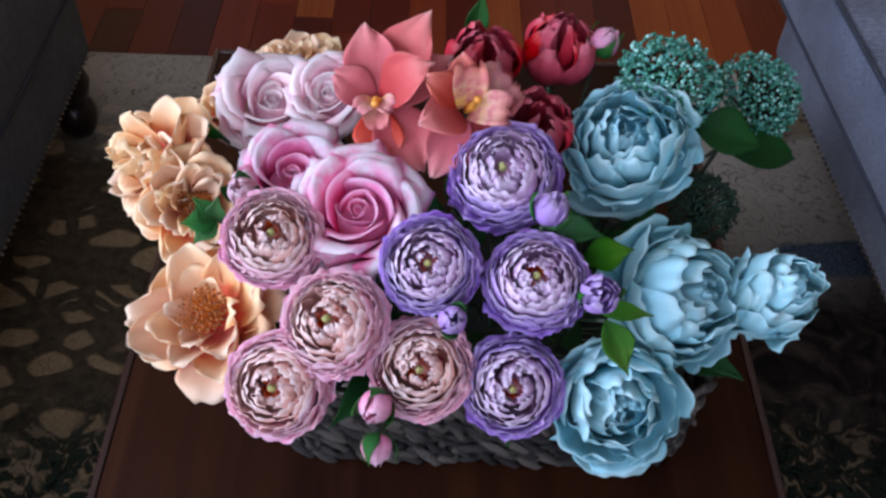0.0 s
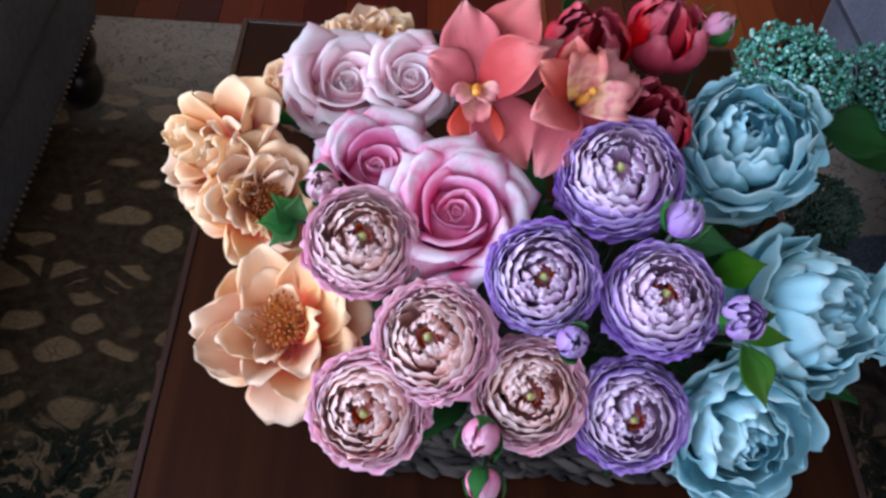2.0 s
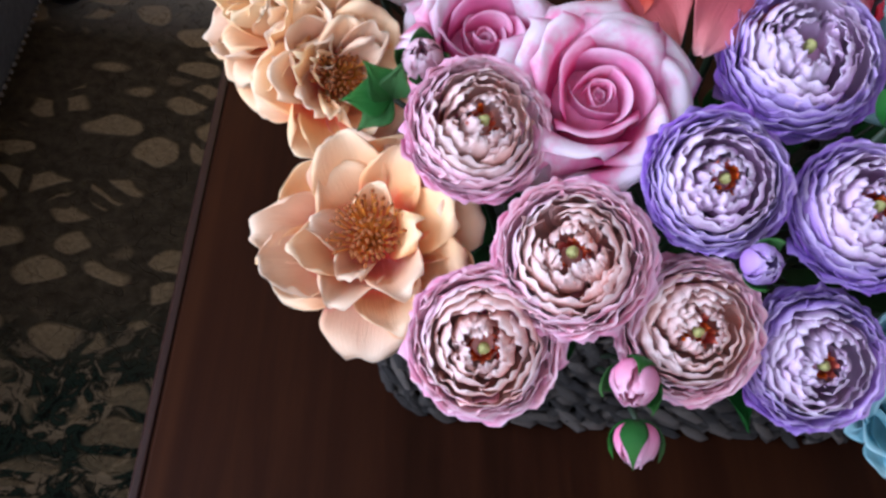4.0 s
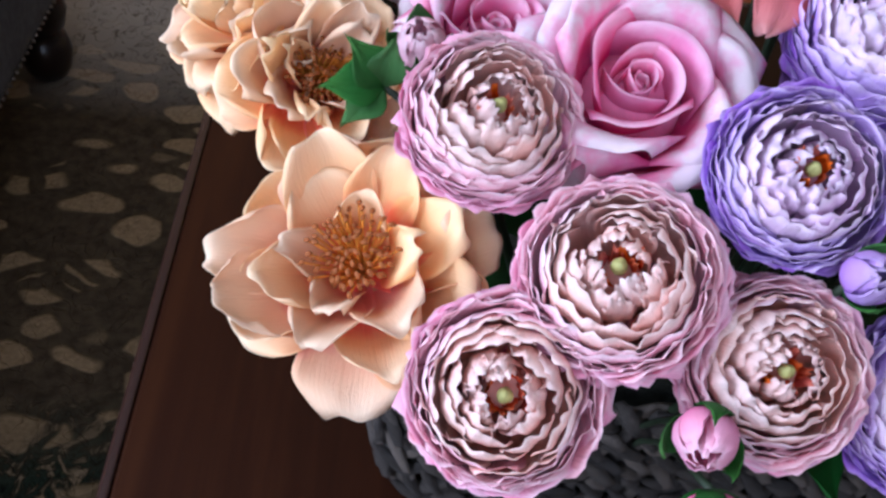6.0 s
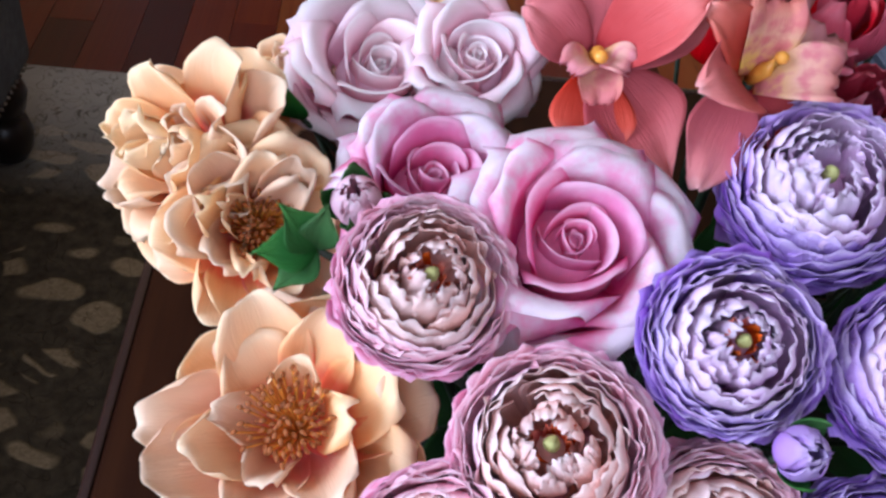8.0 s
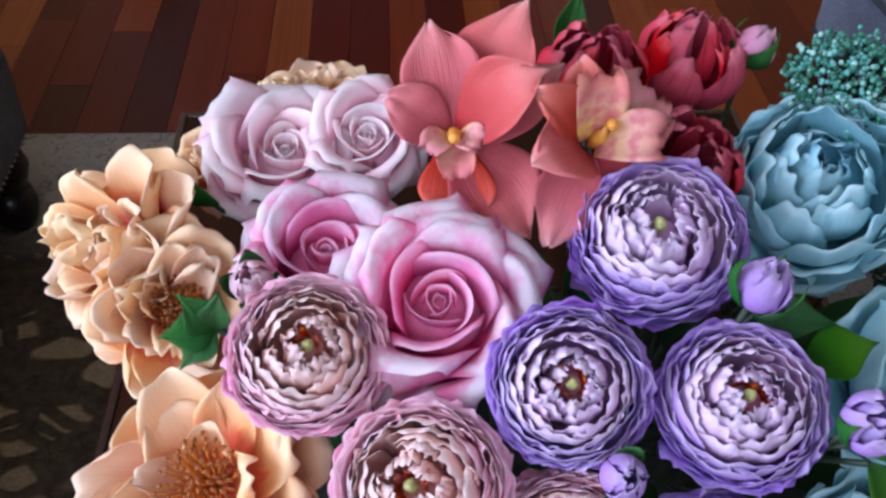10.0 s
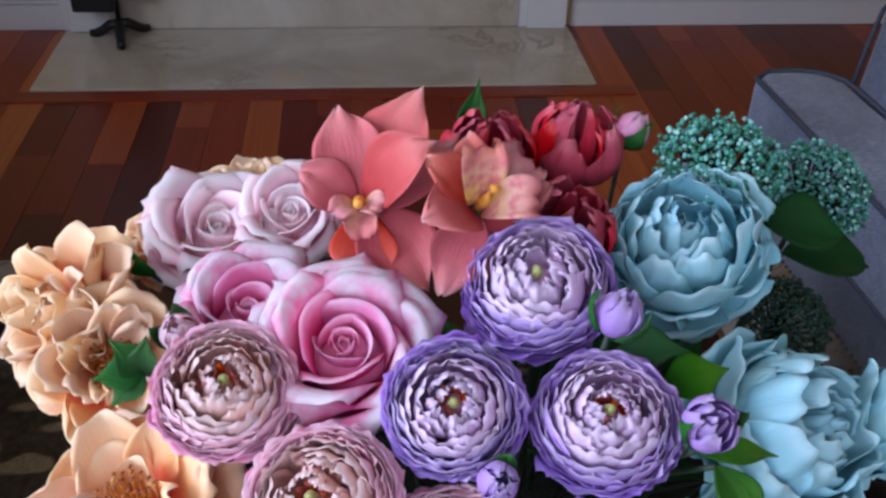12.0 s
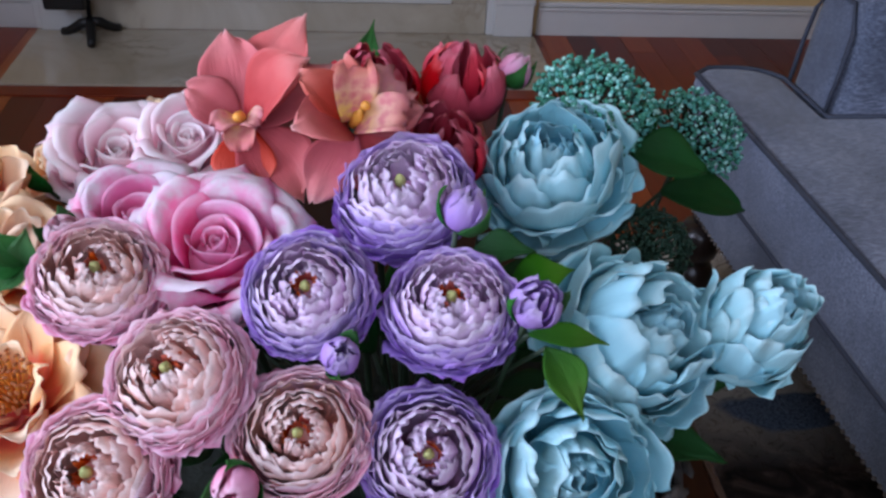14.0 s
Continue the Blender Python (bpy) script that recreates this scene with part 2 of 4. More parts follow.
RUG = Nodes("patterned_rug")
_g = RUG.coords("Object")
_warped = RUG.add("VectorMath", i0=_g, i1=RUG.add("VectorMath", i0=RUG.add("TexNoise", Vector=_g, Scale=9.0, Detail=2.0).outputs["Color"], i1=(0.07, 0.07, 0.0)).outputs[0])
_warped.operation = "ADD"
_warped.inputs[1].links[0].from_node.operation = "MULTIPLY"
_pebmap = RUG.add("Mapping", Vector=_warped.outputs[0], Scale=(13.0, 21.0, 0.0), Rotation=(0, 0, 0.25))
_cell = RUG.add("TexVoronoi", Vector=_pebmap.outputs[0], Scale=1.0, Randomness=0.95)
_cell.feature = "DISTANCE_TO_EDGE"
_id = RUG.add("TexVoronoi", Vector=_pebmap.outputs[0], Scale=1.0, Randomness=0.95)
_peb = RUG.ramp(_cell.outputs["Distance"], [(0.10, (0, 0, 0, 1)), (0.15, (1, 1, 1, 1))])
_peb = RUG.math("MULTIPLY", _peb, RUG.ramp(_id.outputs["Distance"], [(0.44, (1, 1, 1, 1)), (0.52, (0, 0, 0, 1))]))
_some = RUG.ramp(RUG.add("SeparateXYZ", i0=_id.outputs["Color"]).outputs[0], [(0.18, (0, 0, 0, 1)), (0.34, (1, 1, 1, 1))])
_peb = RUG.math("MULTIPLY", RUG.math("MULTIPLY", _peb, _some), RUG.ramp(RUG.add("SeparateXYZ", i0=_warped.outputs[0]).outputs[0], [(0.12, (1, 1, 1, 1)), (0.3, (0, 0, 0, 1))]))
_sep = RUG.add("SeparateXYZ", i0=_g)
_far = RUG.math("ADD", _sep.outputs[1], RUG.math("MULTIPLY", RUG.math("SUBTRACT", RUG.noise(2.4, 3.0, _g), 0.5), 0.9))
_mass = RUG.ramp(_far, [(0.62, (0, 0, 0, 1)), (0.85, (1, 1, 1, 1))])
_leafy = RUG.ramp(RUG.noise(32.0, 3.0, _warped.outputs[0], 0.6, 1.5), [(0.38, srgb(22, 24, 19)), (0.46, srgb(42, 54, 43)), (0.52, srgb(30, 32, 25)), (0.56, srgb(70, 62, 46)), (0.62, srgb(132, 114, 88))])
_brown = RUG.ramp(RUG.noise(60.0, 4.0, _g), [(0.3, srgb(58, 49, 37)), (0.7, srgb(86, 74, 56))])
_marbled = RUG.ramp(RUG.noise(11.0, 5.0, _warped.outputs[0], 0.6, 1.8), [(0.36, srgb(26, 22, 21)), (0.5, srgb(46, 38, 34)), (0.66, srgb(78, 66, 58))])
_brown = RUG.mix(RUG.ramp(_sep.outputs[0], [(0.12, (0, 0, 0, 1)), (0.3, (1, 1, 1, 1))]), _brown, _marbled)
_ground = RUG.mix(_mass, _leafy, _brown)
_beige = RUG.ramp(RUG.noise(160.0, 4.0, _g), [(0.3, srgb(128, 108, 79)), (0.7, srgb(158, 135, 101))])
_pattern = RUG.mix(RUG.math("MULTIPLY", _peb, RUG.math("ADD", RUG.math("MULTIPLY", _mass, 0.45), 0.55)), _ground, _beige)
_scroll = RUG.ramp(RUG.noise(24.0, 1.0, _g, 0.4, 2.4), [(0.47, (1, 1, 1, 1)), (0.5, (0, 0, 0, 1)), (0.53, (1, 1, 1, 1))])
_cream = RUG.mix(_scroll, srgb(122, 116, 106), srgb(178, 172, 162))
_edgey = RUG.math("MULTIPLY", RUG.math("SUBTRACT", RUG.math("ADD", _sep.outputs[1], RUG.math("MULTIPLY", RUG.ramp(_sep.outputs[0], [(0.2, (0, 0, 0, 1)), (0.5, (1, 1, 1, 1))]), 0.30)), 1.30), 3.6)
_edgey.node.use_clamp = True
_patch = RUG.add("VectorMath", i0=RUG.add("Mapping", Vector=_warped.outputs[0], Location=(-6.05, -24.4, 0.0), Scale=(8.0, 21.0, 0.0)).outputs[0])
_patch.operation = "LENGTH"
_patch = RUG.ramp(_patch.outputs["Value"], [(0.85, (1, 1, 1, 1)), (1.0, (0, 0, 0, 1))])
_denim = RUG.ramp(RUG.noise(300.0, 3.0, _g), [(0.35, srgb(48, 58, 72)), (0.65, srgb(92, 104, 120))])
RUG.put(RUG.bsdf, "Base_Color", RUG.mix(_patch, RUG.mix(_edgey, _pattern, _cream), _denim))
RUG.put(RUG.bsdf, "Roughness", 0.95)
RUG.put(RUG.bsdf, "Specular_IOR_Level", 0.1)
RUG.bump(RUG.math("ADD", RUG.math("MULTIPLY", RUG.noise(420.0, 3.0, _g), 0.4), RUG.math("ADD", RUG.math("MULTIPLY", _peb, 0.6), _scroll)), 0.7, 0.004)
RUG = RUG.mat

STRAW = Nodes("grey_seagrass")
_g = STRAW.coords("Object")
_r = STRAW.tree.nodes.new("ShaderNodeNewGeometry").outputs["Random Per Island"]
_f = STRAW.noise(260.0, 5.0, _g, 0.7)
STRAW.put(STRAW.bsdf, "Base_Color", STRAW.ramp(STRAW.math("ADD", STRAW.math("MULTIPLY", STRAW.math("FRACT", STRAW.math("ADD", _r, STRAW.tree.nodes.new("ShaderNodeObjectInfo").outputs["Random"])), 0.5), STRAW.math("MULTIPLY", _f, 0.5)), [(0.2, srgb(36, 33, 31)), (0.5, srgb(68, 63, 58)), (0.8, srgb(116, 107, 98))]))
STRAW.put(STRAW.bsdf, "Roughness", 0.85)
STRAW.bump(_f, 0.9, 0.002)
STRAW = STRAW.mat


# ---- mesh helpers ----
def place(name, mesh, material, parent=None, label="", m=None):
    mesh.materials.clear()
    mesh.materials.append(material)
    ob = new(name, mesh)
    if parent is not None:
        ob.parent = parent
    if m is not None:
        ob.matrix_basis = m
    if label:
        ob["label"] = label
    return ob


def part(name, bm, material, parent=None, label="", smooth=True, m=None):
    mesh = bpy.data.meshes.new(name)
    bmesh.ops.recalc_face_normals(bm, faces=bm.faces)
    bm.to_mesh(mesh)
    bm.free()
    for poly in mesh.polygons:
        poly.use_smooth = smooth
    return place(name, mesh, material, parent, label, m)


def thing(name, label, category, m, group=""):
    ob = new(name)
    ob.empty_display_size = 0.02
    ob.matrix_basis = m
    return tagged(ob, label, category, group)


def box(bm, x0, x1, y0, y1, z0, z1, bevel=0.0, segments=2):
    made = bmesh.ops.create_cube(bm, size=1, matrix=Matrix.LocRotScale(((x0 + x1) / 2, (y0 + y1) / 2, (z0 + z1) / 2), None, (x1 - x0, y1 - y0, z1 - z0)))
    if bevel:
        edges = list({e for v in made["verts"] for e in v.link_edges})
        bmesh.ops.bevel(bm, geom=edges, offset=bevel, segments=segments, profile=0.6, affect="EDGES")
    return bm


def boxed(*args, **kw):
    return box(bmesh.new(), *args, **kw)


def tube_points(points, radius, sides=8, closed=False):
    """A bent round rod through the points; radius is one number or one a point."""
    bm = bmesh.new()
    pts = [Vector(p) for p in points]
    n = len(pts)
    rings = []
    for i, p in enumerate(pts):
        a = pts[(i - 1) % n] if closed or i else p
        b = pts[(i + 1) % n] if closed or i < n - 1 else p
        d = (b - a).normalized()
        side = d.cross(Vector((0, 0, 1)) if abs(d.z) < 0.9 else Vector((1, 0, 0))).normalized()
        upw = side.cross(d)
        r = radius[i] if isinstance(radius, (list, tuple)) else radius
        rings.append([bm.verts.new(p + (side * math.cos(k * math.tau / sides) + upw * math.sin(k * math.tau / sides)) * r) for k in range(sides)])
    for i in range(n if closed else n - 1):
        a, b = rings[i], rings[(i + 1) % n]
        for k in range(sides):
            bm.faces.new((a[k], a[(k + 1) % sides], b[(k + 1) % sides], b[k]))
    if not closed:
        bm.faces.new(rings[0][::-1])
        bm.faces.new(rings[-1])
    return bm


def lathe(profile, sides=24):
    bm = bmesh.new()
    rings = [[bm.verts.new((r * math.cos(k * math.tau / sides), r * math.sin(k * math.tau / sides), z)) for k in range(sides)] for r, z in profile]
    for a, b in zip(rings, rings[1:]):
        for k in range(sides):
            bm.faces.new((a[k], a[(k + 1) % sides], b[(k + 1) % sides], b[k]))
    bm.faces.new(rings[0][::-1])
    bm.faces.new(rings[-1])
    return bm


rng = np.random.default_rng(7)


def bezier(points, v):
    p = [np.array(q, float) for q in points]
    v = v[..., None]
    if len(p) == 3:
        pos = (1 - v) ** 2 * p[0] + 2 * v * (1 - v) * p[1] + v ** 2 * p[2]
        der = 2 * (1 - v) * (p[1] - p[0]) + 2 * v * (p[2] - p[1])
    else:
        pos = (1 - v) ** 3 * p[0] + 3 * v * (1 - v) ** 2 * p[1] + 3 * v ** 2 * (1 - v) * p[2] + v ** 3 * p[3]
        der = 3 * (1 - v) ** 2 * (p[1] - p[0]) + 6 * v * (1 - v) * (p[2] - p[1]) + 3 * v ** 2 * (p[3] - p[2])
    return pos, der / (np.linalg.norm(der, axis=-1, keepdims=True) + 1e-9)


def petal(name, material, parent, line, width, wrap, phi=0.0, ruffle=0.0, waves=3.0, notch=0.0, lobes=4.0, thick=0.0007,
          base=0.35, widest=0.62, tip=0.62, round_=0.22, curl=0.0, fold=0.0, lean=0.0, skew=0.0, nu=10, nv=10, point=0.0, crinkle=0.0, label=""):
    """One petal or leaf with thickness. line: its mid rib in (out, up); width: half its breadth; wrap: the radius round which it bends sideways."""
    u, v = np.meshgrid(np.linspace(-1, 1, nu + 1), np.linspace(0, 1, nv + 1))
    ph = rng.uniform(0, math.tau, 4)
    ve = v * (1 - round_ * np.abs(u) ** 2.4 * v) * (1 + notch * v ** 4 * (np.sin(lobes * math.pi * u + ph[0]) * 0.6 + np.sin(lobes * 2.3 * u + ph[1]) * 0.4))
    ve = np.minimum(ve / max(1.0, float(ve.max())), 1.0)
    pos, tan = bezier(line, ve)
    rise = np.clip(v / widest, 0, 1)
    fall = np.clip((v - widest) / (1 - widest), 0, 1)
    shape = np.where(v <= widest, base + (1 - base) * np.sin(rise * math.pi / 2), tip + (1 - tip) * np.cos(fall * math.pi / 2) ** 0.8)
    shape = shape * (1 - point * fall ** 1.5)
    s = u * width * shape
    side = wrap * np.sin(np.clip(s / wrap, -1.5, 1.5))
    off = wrap * (1 - np.cos(np.clip(s / wrap, -1.5, 1.5)))
    off = off + ruffle * v ** 2 * (np.sin(waves * u * 1.7 + ph[2]) * 0.5 + np.sin(waves * 2.9 * u + ph[3] + 2 * v) * 0.35) * (0.35 + 0.65 * np.abs(u) + 0.5 * v)
    off = off + crinkle * (np.sin(6.5 * u + ph[1] + 3 * v) * v ** 2 + 0.6 * np.sin(10.5 * u + ph[0] - 2 * v) * v ** 3 + 0.4 * np.sin(6 * v * math.pi + ph[2]) * v)
    off = off - curl * width * np.clip((v - 0.72) / 0.28, 0, 1) ** 2 - curl * 0.5 * width * np.clip((np.abs(u) - 0.6) / 0.4, 0, 1) ** 2 * v
    off = off + fold * np.abs(s) + skew * u * width
    nr = np.stack((-tan[..., 1], tan[..., 0]), -1)
    r = pos[..., 0] + nr[..., 0] * off
    z = pos[..., 1] + nr[..., 1] * off
    side = side + lean * v ** 2 * width
    P = np.stack((r, side, z), -1)
    du, dv = np.gradient(P, axis=1), np.gradient(P, axis=0)
    N = np.cross(dv, du)
    N /= np.linalg.norm(N, axis=-1, keepdims=True) + 1e-12
    rim = np.clip(1.15 - np.maximum(np.abs(u) ** 6, v ** 8), 0.25, 1)[..., None]
    Q = P + N * thick * rim
    c, sn = math.cos(phi), math.sin(phi)
    spin = np.array(((c, sn, 0), (-sn, c, 0), (0, 0, 1)))
    verts = np.concatenate((P.reshape(-1, 3), Q.reshape(-1, 3))) @ spin
    w, total = nu + 1, (nu + 1) * (nv + 1)
    faces = []
    for j in range(nv):
        for i in range(nu):
            a = j * w + i
            faces.append((a, a + 1, a + w + 1, a + w))
            faces.append((total + a, total + a + w, total + a + w + 1, total + a + 1))
    ring = list(range(w)) + [j * w + nu for j in range(1, nv + 1)] + [nv * w + i for i in range(nu - 1, -1, -1)] + [j * w for j in range(nv - 1, 0, -1)]
    for a, b in zip(ring, ring[1:] + ring[:1]):
        faces.append((b, a, total + a, total + b))
    mesh = bpy.data.meshes.new(name)
    mesh.from_pydata(verts.tolist(), [], faces)
    mesh.polygons.foreach_set("use_smooth", np.ones(len(faces), bool))
    index = np.empty(len(mesh.loops), np.int32)
    mesh.loops.foreach_get("vertex_index", index)
    flat = np.stack((u * 0.5 + 0.5, ve), -1).reshape(-1, 2)
    layer = mesh.uv_layers.new(name="UVMap")
    layer.data.foreach_set("uv", np.concatenate((flat, flat))[index].astype(np.float32).ravel())
    return place(name, mesh, material, parent, label)


CORES = {}
for petal_of, tone in ((ROSE_HEART, (238, 140, 184)), (ROSE_PALE, (246, 205, 220)), (PINK_IN, (240, 186, 172)), (VIOLET_IN, (216, 170, 200)), (BLUE_IN, (120, 180, 196)), (PEACH, (248, 180, 130))):
    CORES[petal_of.name] = plain(petal_of.name + "_core", srgb(*tone), 0.7, grain=0.15, scale=200)


def facing(at, axis, spin=0.0):
    """A pose at a place whose z points along axis."""
    turn = Vector(axis).normalized().to_track_quat("Z", "Y").to_matrix().to_4x4()
    return Matrix.Translation(at) @ turn @ Matrix.Rotation(spin, 4, "Z")


BASKET_MID = Vector((0.065, 0.575, 0.47))


def stem(parent, depth, radius=0.0025):
    """A stem from below the bloom down into the basket, in the bloom's own axes."""
    m = parent.matrix_basis
    foot = m.inverted() @ (BASKET_MID + Vector(((m.translation.x - BASKET_MID.x) * 0.55, (m.translation.y - BASKET_MID.y) * 0.35, 0)))
    top = Vector((0, 0, -depth))
    mid = (top + foot) / 2 + Vector((0, 0, -0.02))
    pts = [(1 - k) ** 2 * top + 2 * k * (1 - k) * mid + k * k * foot for k in (0, 0.25, 0.5, 0.75, 1.0)]
    part("stem", tube_points(pts, radius, 7), STEM, parent, "green wired stem")


def sprinkle(bm, centre, radius, subdivisions=1):
    bmesh.ops.create_icosphere(bm, subdivisions=subdivisions, radius=radius, matrix=Matrix.Translation(centre))


U = rng.uniform


# ---- flowers ----
def ranunculus(label, at, axis, R, outer, mid, inner, group, opened=10, ember=True):
    """A globe of thin frilled petals whose tips run from the rim of the cup down round the sides."""
    f = thing("ranunculus", label, "flower", facing(at, axis, U(0, 6)), group)
    layers = 15
    for k in range(layers):
        q = k / (layers - 1)
        count = (4, 4, 5, 6, 6, 7, 7, 8, 8, 8, 9, 9, 9, 9, 8)[k]
        mat = inner if q < 0.3 else mid if q < 0.6 else outer
        for i in range(count):
            phi = (i + 0.5 * (k % 2) + U(-0.3, 0.3)) * math.tau / count
            th = radians(opened + (114 - opened) * q ** 0.9 + U(-4, 4))
            swell = R * (0.92 + 0.08 * q) * U(0.97, 1.03)
            tr, tz = swell * math.sin(th), swell * 0.60 * math.cos(th)
            reach = R * (0.36 - 0.08 * q)
            belly = (tr + reach * math.cos(th) * 0.9, tz - reach * math.sin(th) * 0.60)
            line = ((0.05 * R, -0.5 * R), (belly[0] * 0.95 + 0.04 * R, -0.56 * R), belly, (tr, tz))
            petal("petal", mat, f, line, tr * U(0.58, 0.74) + 0.12 * R, tr * (0.85 + 0.35 * q) + 0.05 * R, phi, R * 0.040, U(3, 5), 0.045, U(3, 5),
                  0.00035, 0.5, 0.66, 0.86, 0.10, U(0.0, 0.12), skew=U(0.0, 0.10), crinkle=0.010 * R, nu=16, nv=9)
    for i in range(10):
        phi = i * 2.39996 + U(-0.3, 0.3)
        out = R * U(0.28, 0.42)
        line = ((0.05 * R, -0.2 * R), (out * 1.3, -0.1 * R), (out * 1.35, R * 0.42), (out * U(0.35, 0.95), R * U(0.46, 0.60)))
        petal("petal", inner, f, line, R * U(0.16, 0.26), 0.24 * R, phi, 0.05 * R, 4, 0.09, 3, 0.00035, nu=10, nv=7, crinkle=0.016 * R, lean=U(-0.5, 0.5), skew=U(-0.2, 0.25))
    if ember:
        for i in range(11):
            out = R * U(0.14, 0.27)
            line = ((0.03 * R, -0.1 * R), (out * 1.1, 0.0), (out, R * U(0.38, 0.52)))
            petal("petal", EMBER, f, line, 0.10 * R, 0.15 * R, i * math.tau / 11 + U(-0.3, 0.3), 0.03 * R, 4, 0.06, 3, 0.0004, nu=6, nv=5, crinkle=0.012 * R)
    part("core", lathe([(0.05 * R, -0.6 * R), (0.4 * R, -0.5 * R), (0.3 * R, -0.2 * R), (0.2 * R, 0.12 * R), (0.02 * R, 0.16 * R)], 20), CORES[inner.name], f)
    heart = bmesh.new()
    bmesh.ops.create_icosphere(heart, subdivisions=3, radius=0.085 * R, matrix=Matrix.LocRotScale((0, 0, 0.36 * R), None, (1, 1, 1.5)))
    for v in heart.verts:
        v.co += v.co.normalized() * 0.018 * R * math.sin(v.co.x * 70 / R * 0.5) * math.cos(v.co.y * 70 / R * 0.5)
    part("heart", heart, HEART, f, "yellow-green flower heart")
    stem(f, 0.5 * R)
    return f


def rose(label, at, axis, R, outer, inner, group, spin=0.0):
    f = thing("rose", label, "flower", facing(at, axis, spin), group)
    rows = (  # count, tip radius, tip height, breadth, wrap, curl
        (2, 0.06, 0.15, 0.15, 0.07, 0.0), (3, 0.14, 0.19, 0.26, 0.15, 0.02), (3, 0.27, 0.25, 0.42, 0.29, 0.06),
        (3, 0.44, 0.36, 0.58, 0.50, 0.14), (4, 0.64, 0.42, 0.66, 0.66, 0.28), (5, 0.82, 0.32, 0.70, 0.74, 0.34), (5, 0.95, 0.10, 0.72, 0.86, 0.30), (5, 0.94, -0.20, 0.70, 0.9, 0.2))
    for k, (count, tr, tz, wide, wrap, curl) in enumerate(rows):
        for i in range(count):
            phi = (i + 0.37 * k + U(-0.14, 0.14)) * math.tau / count
            t = tr * U(0.90, 1.08) * R
            h = (tz + U(-0.06, 0.06)) * R
            q = k / 7
            line = ((0.04 * R, -0.6 * R), (t * 0.95 + 0.05 * R, -0.62 * R + 0.12 * R * q), (t * (0.92 - 0.12 * q), h - 0.36 * R + 0.24 * R * q), (t * U(0.97, 1.05), h))
            petal("petal", inner if k < 4 else outer, f, line, wide * R * U(0.92, 1.1), wrap * R * 1.1, phi, (0.006 if k < 4 else 0.028) * R, U(1.6, 2.6), 0.0 if k < 4 else 0.03, 1.6, 0.0006,
                  0.5, 0.60, 0.85 if k < 4 else 0.62, 0.06 + 0.03 * k, curl * U(0.7, 1.3), skew=(0.05, 0.18, 0.22, 0.2, 0.16, 0.13, 0.1, 0.08)[k], point=0.0 if k < 4 else U(0.0, 0.22), nu=16, nv=14, crinkle=0.002 * R if k < 4 else 0.004 * R)
    part("core", lathe([(0.05 * R, -0.6 * R), (0.5 * R, -0.44 * R), (0.45 * R, -0.22 * R), (0.2 * R, -0.08 * R), (0.02 * R, -0.02 * R)], 20), CORES[inner.name], f)
    for i in range(5):
        line = ((0.03 * R, -0.62 * R), (0.45 * R, -0.78 * R), (0.9 * R, -0.5 * R))
        petal("sepal", GREEN, f, line, 0.13 * R, 0.4 * R, i * math.tau / 5, 0.02 * R, 2, point=0.9, nu=6, nv=6, label="green sepal")
    stem(f, 0.6 * R)
    return f


def peony(label, at, axis, R, group, opened=1.0, spin=0.0):
    f = thing("peony", label, "flower", facing(at, axis, spin), group)
    rows = (  # count, tip radius, tip height, breadth, wrap, in-curl, tip lean
        (4, 0.12, 0.44, 0.22, 0.18, 1.4, 0.20), (6, 0.28, 0.52, 0.28, 0.26, 1.34, 0.40), (8, 0.46, 0.54, 0.34, 0.34, 1.26, 0.60),
        (8, 0.64, 0.48, 0.40, 0.42, 1.20, 0.80), (8, 0.82, 0.30, 0.46, 0.50, 1.10, 0.94), (8, 0.96, 0.02, 0.50, 0.62, 0.98, 1.0), (8, 1.02, -0.34, 0.54, 0.8, 0.86, 1.0))
    for k, (count, tr, tz, wide, wrap, swell, tipped) in enumerate(rows):
        for i in range(count):
            phi = (i + 0.41 * k + U(-0.42, 0.42)) * math.tau / count
            shut = opened if k > 2 else 0.5 + 0.5 * opened
            t = tr * U(0.82, 1.08) * R * shut
            h = (tz + U(-0.16, 0.16) + 0.5 * (1 - opened)) * R
            drop = (0.42, 0.42, 0.38, 0.34, 0.22, 0.10, 0.03)[k]
            line = ((0.04 * R, -0.62 * R), (t * 1.05 + 0.1 * R, -0.64 * R + 0.03 * k * R), (t * swell, h - drop * R), (t * (tipped - 0.5 * (1 - opened)) * U(0.86, 1.08), h + U(-0.06, 0.06) * R))
            petal("petal", BLUE_IN if k < 2 else BLUE_OUT, f, line, wide * R * U(1.0, 1.3) * (0.4 + 0.6 * shut), wrap * R * shut * (1.1 + 0.12 * k), phi, 0.06 * R, U(2, 4), 0.045, U(2.4, 4.2), 0.0004,
                  0.42, 0.62, 0.92, 0.30, 0.10 * (k > 4), skew=U(-0.06, 0.12), lean=U(-0.2, 0.2), nu=22, nv=12, crinkle=0.015 * R)
    part("core", lathe([(0.05 * R, -0.6 * R), (0.5 * R, -0.42 * R), (0.55 * R, -0.18 * R), (0.35 * R, 0.08 * R), (0.02 * R, 0.16 * R)], 20), CORES[BLUE_IN.name], f)
    stem(f, 0.6 * R)
    return f


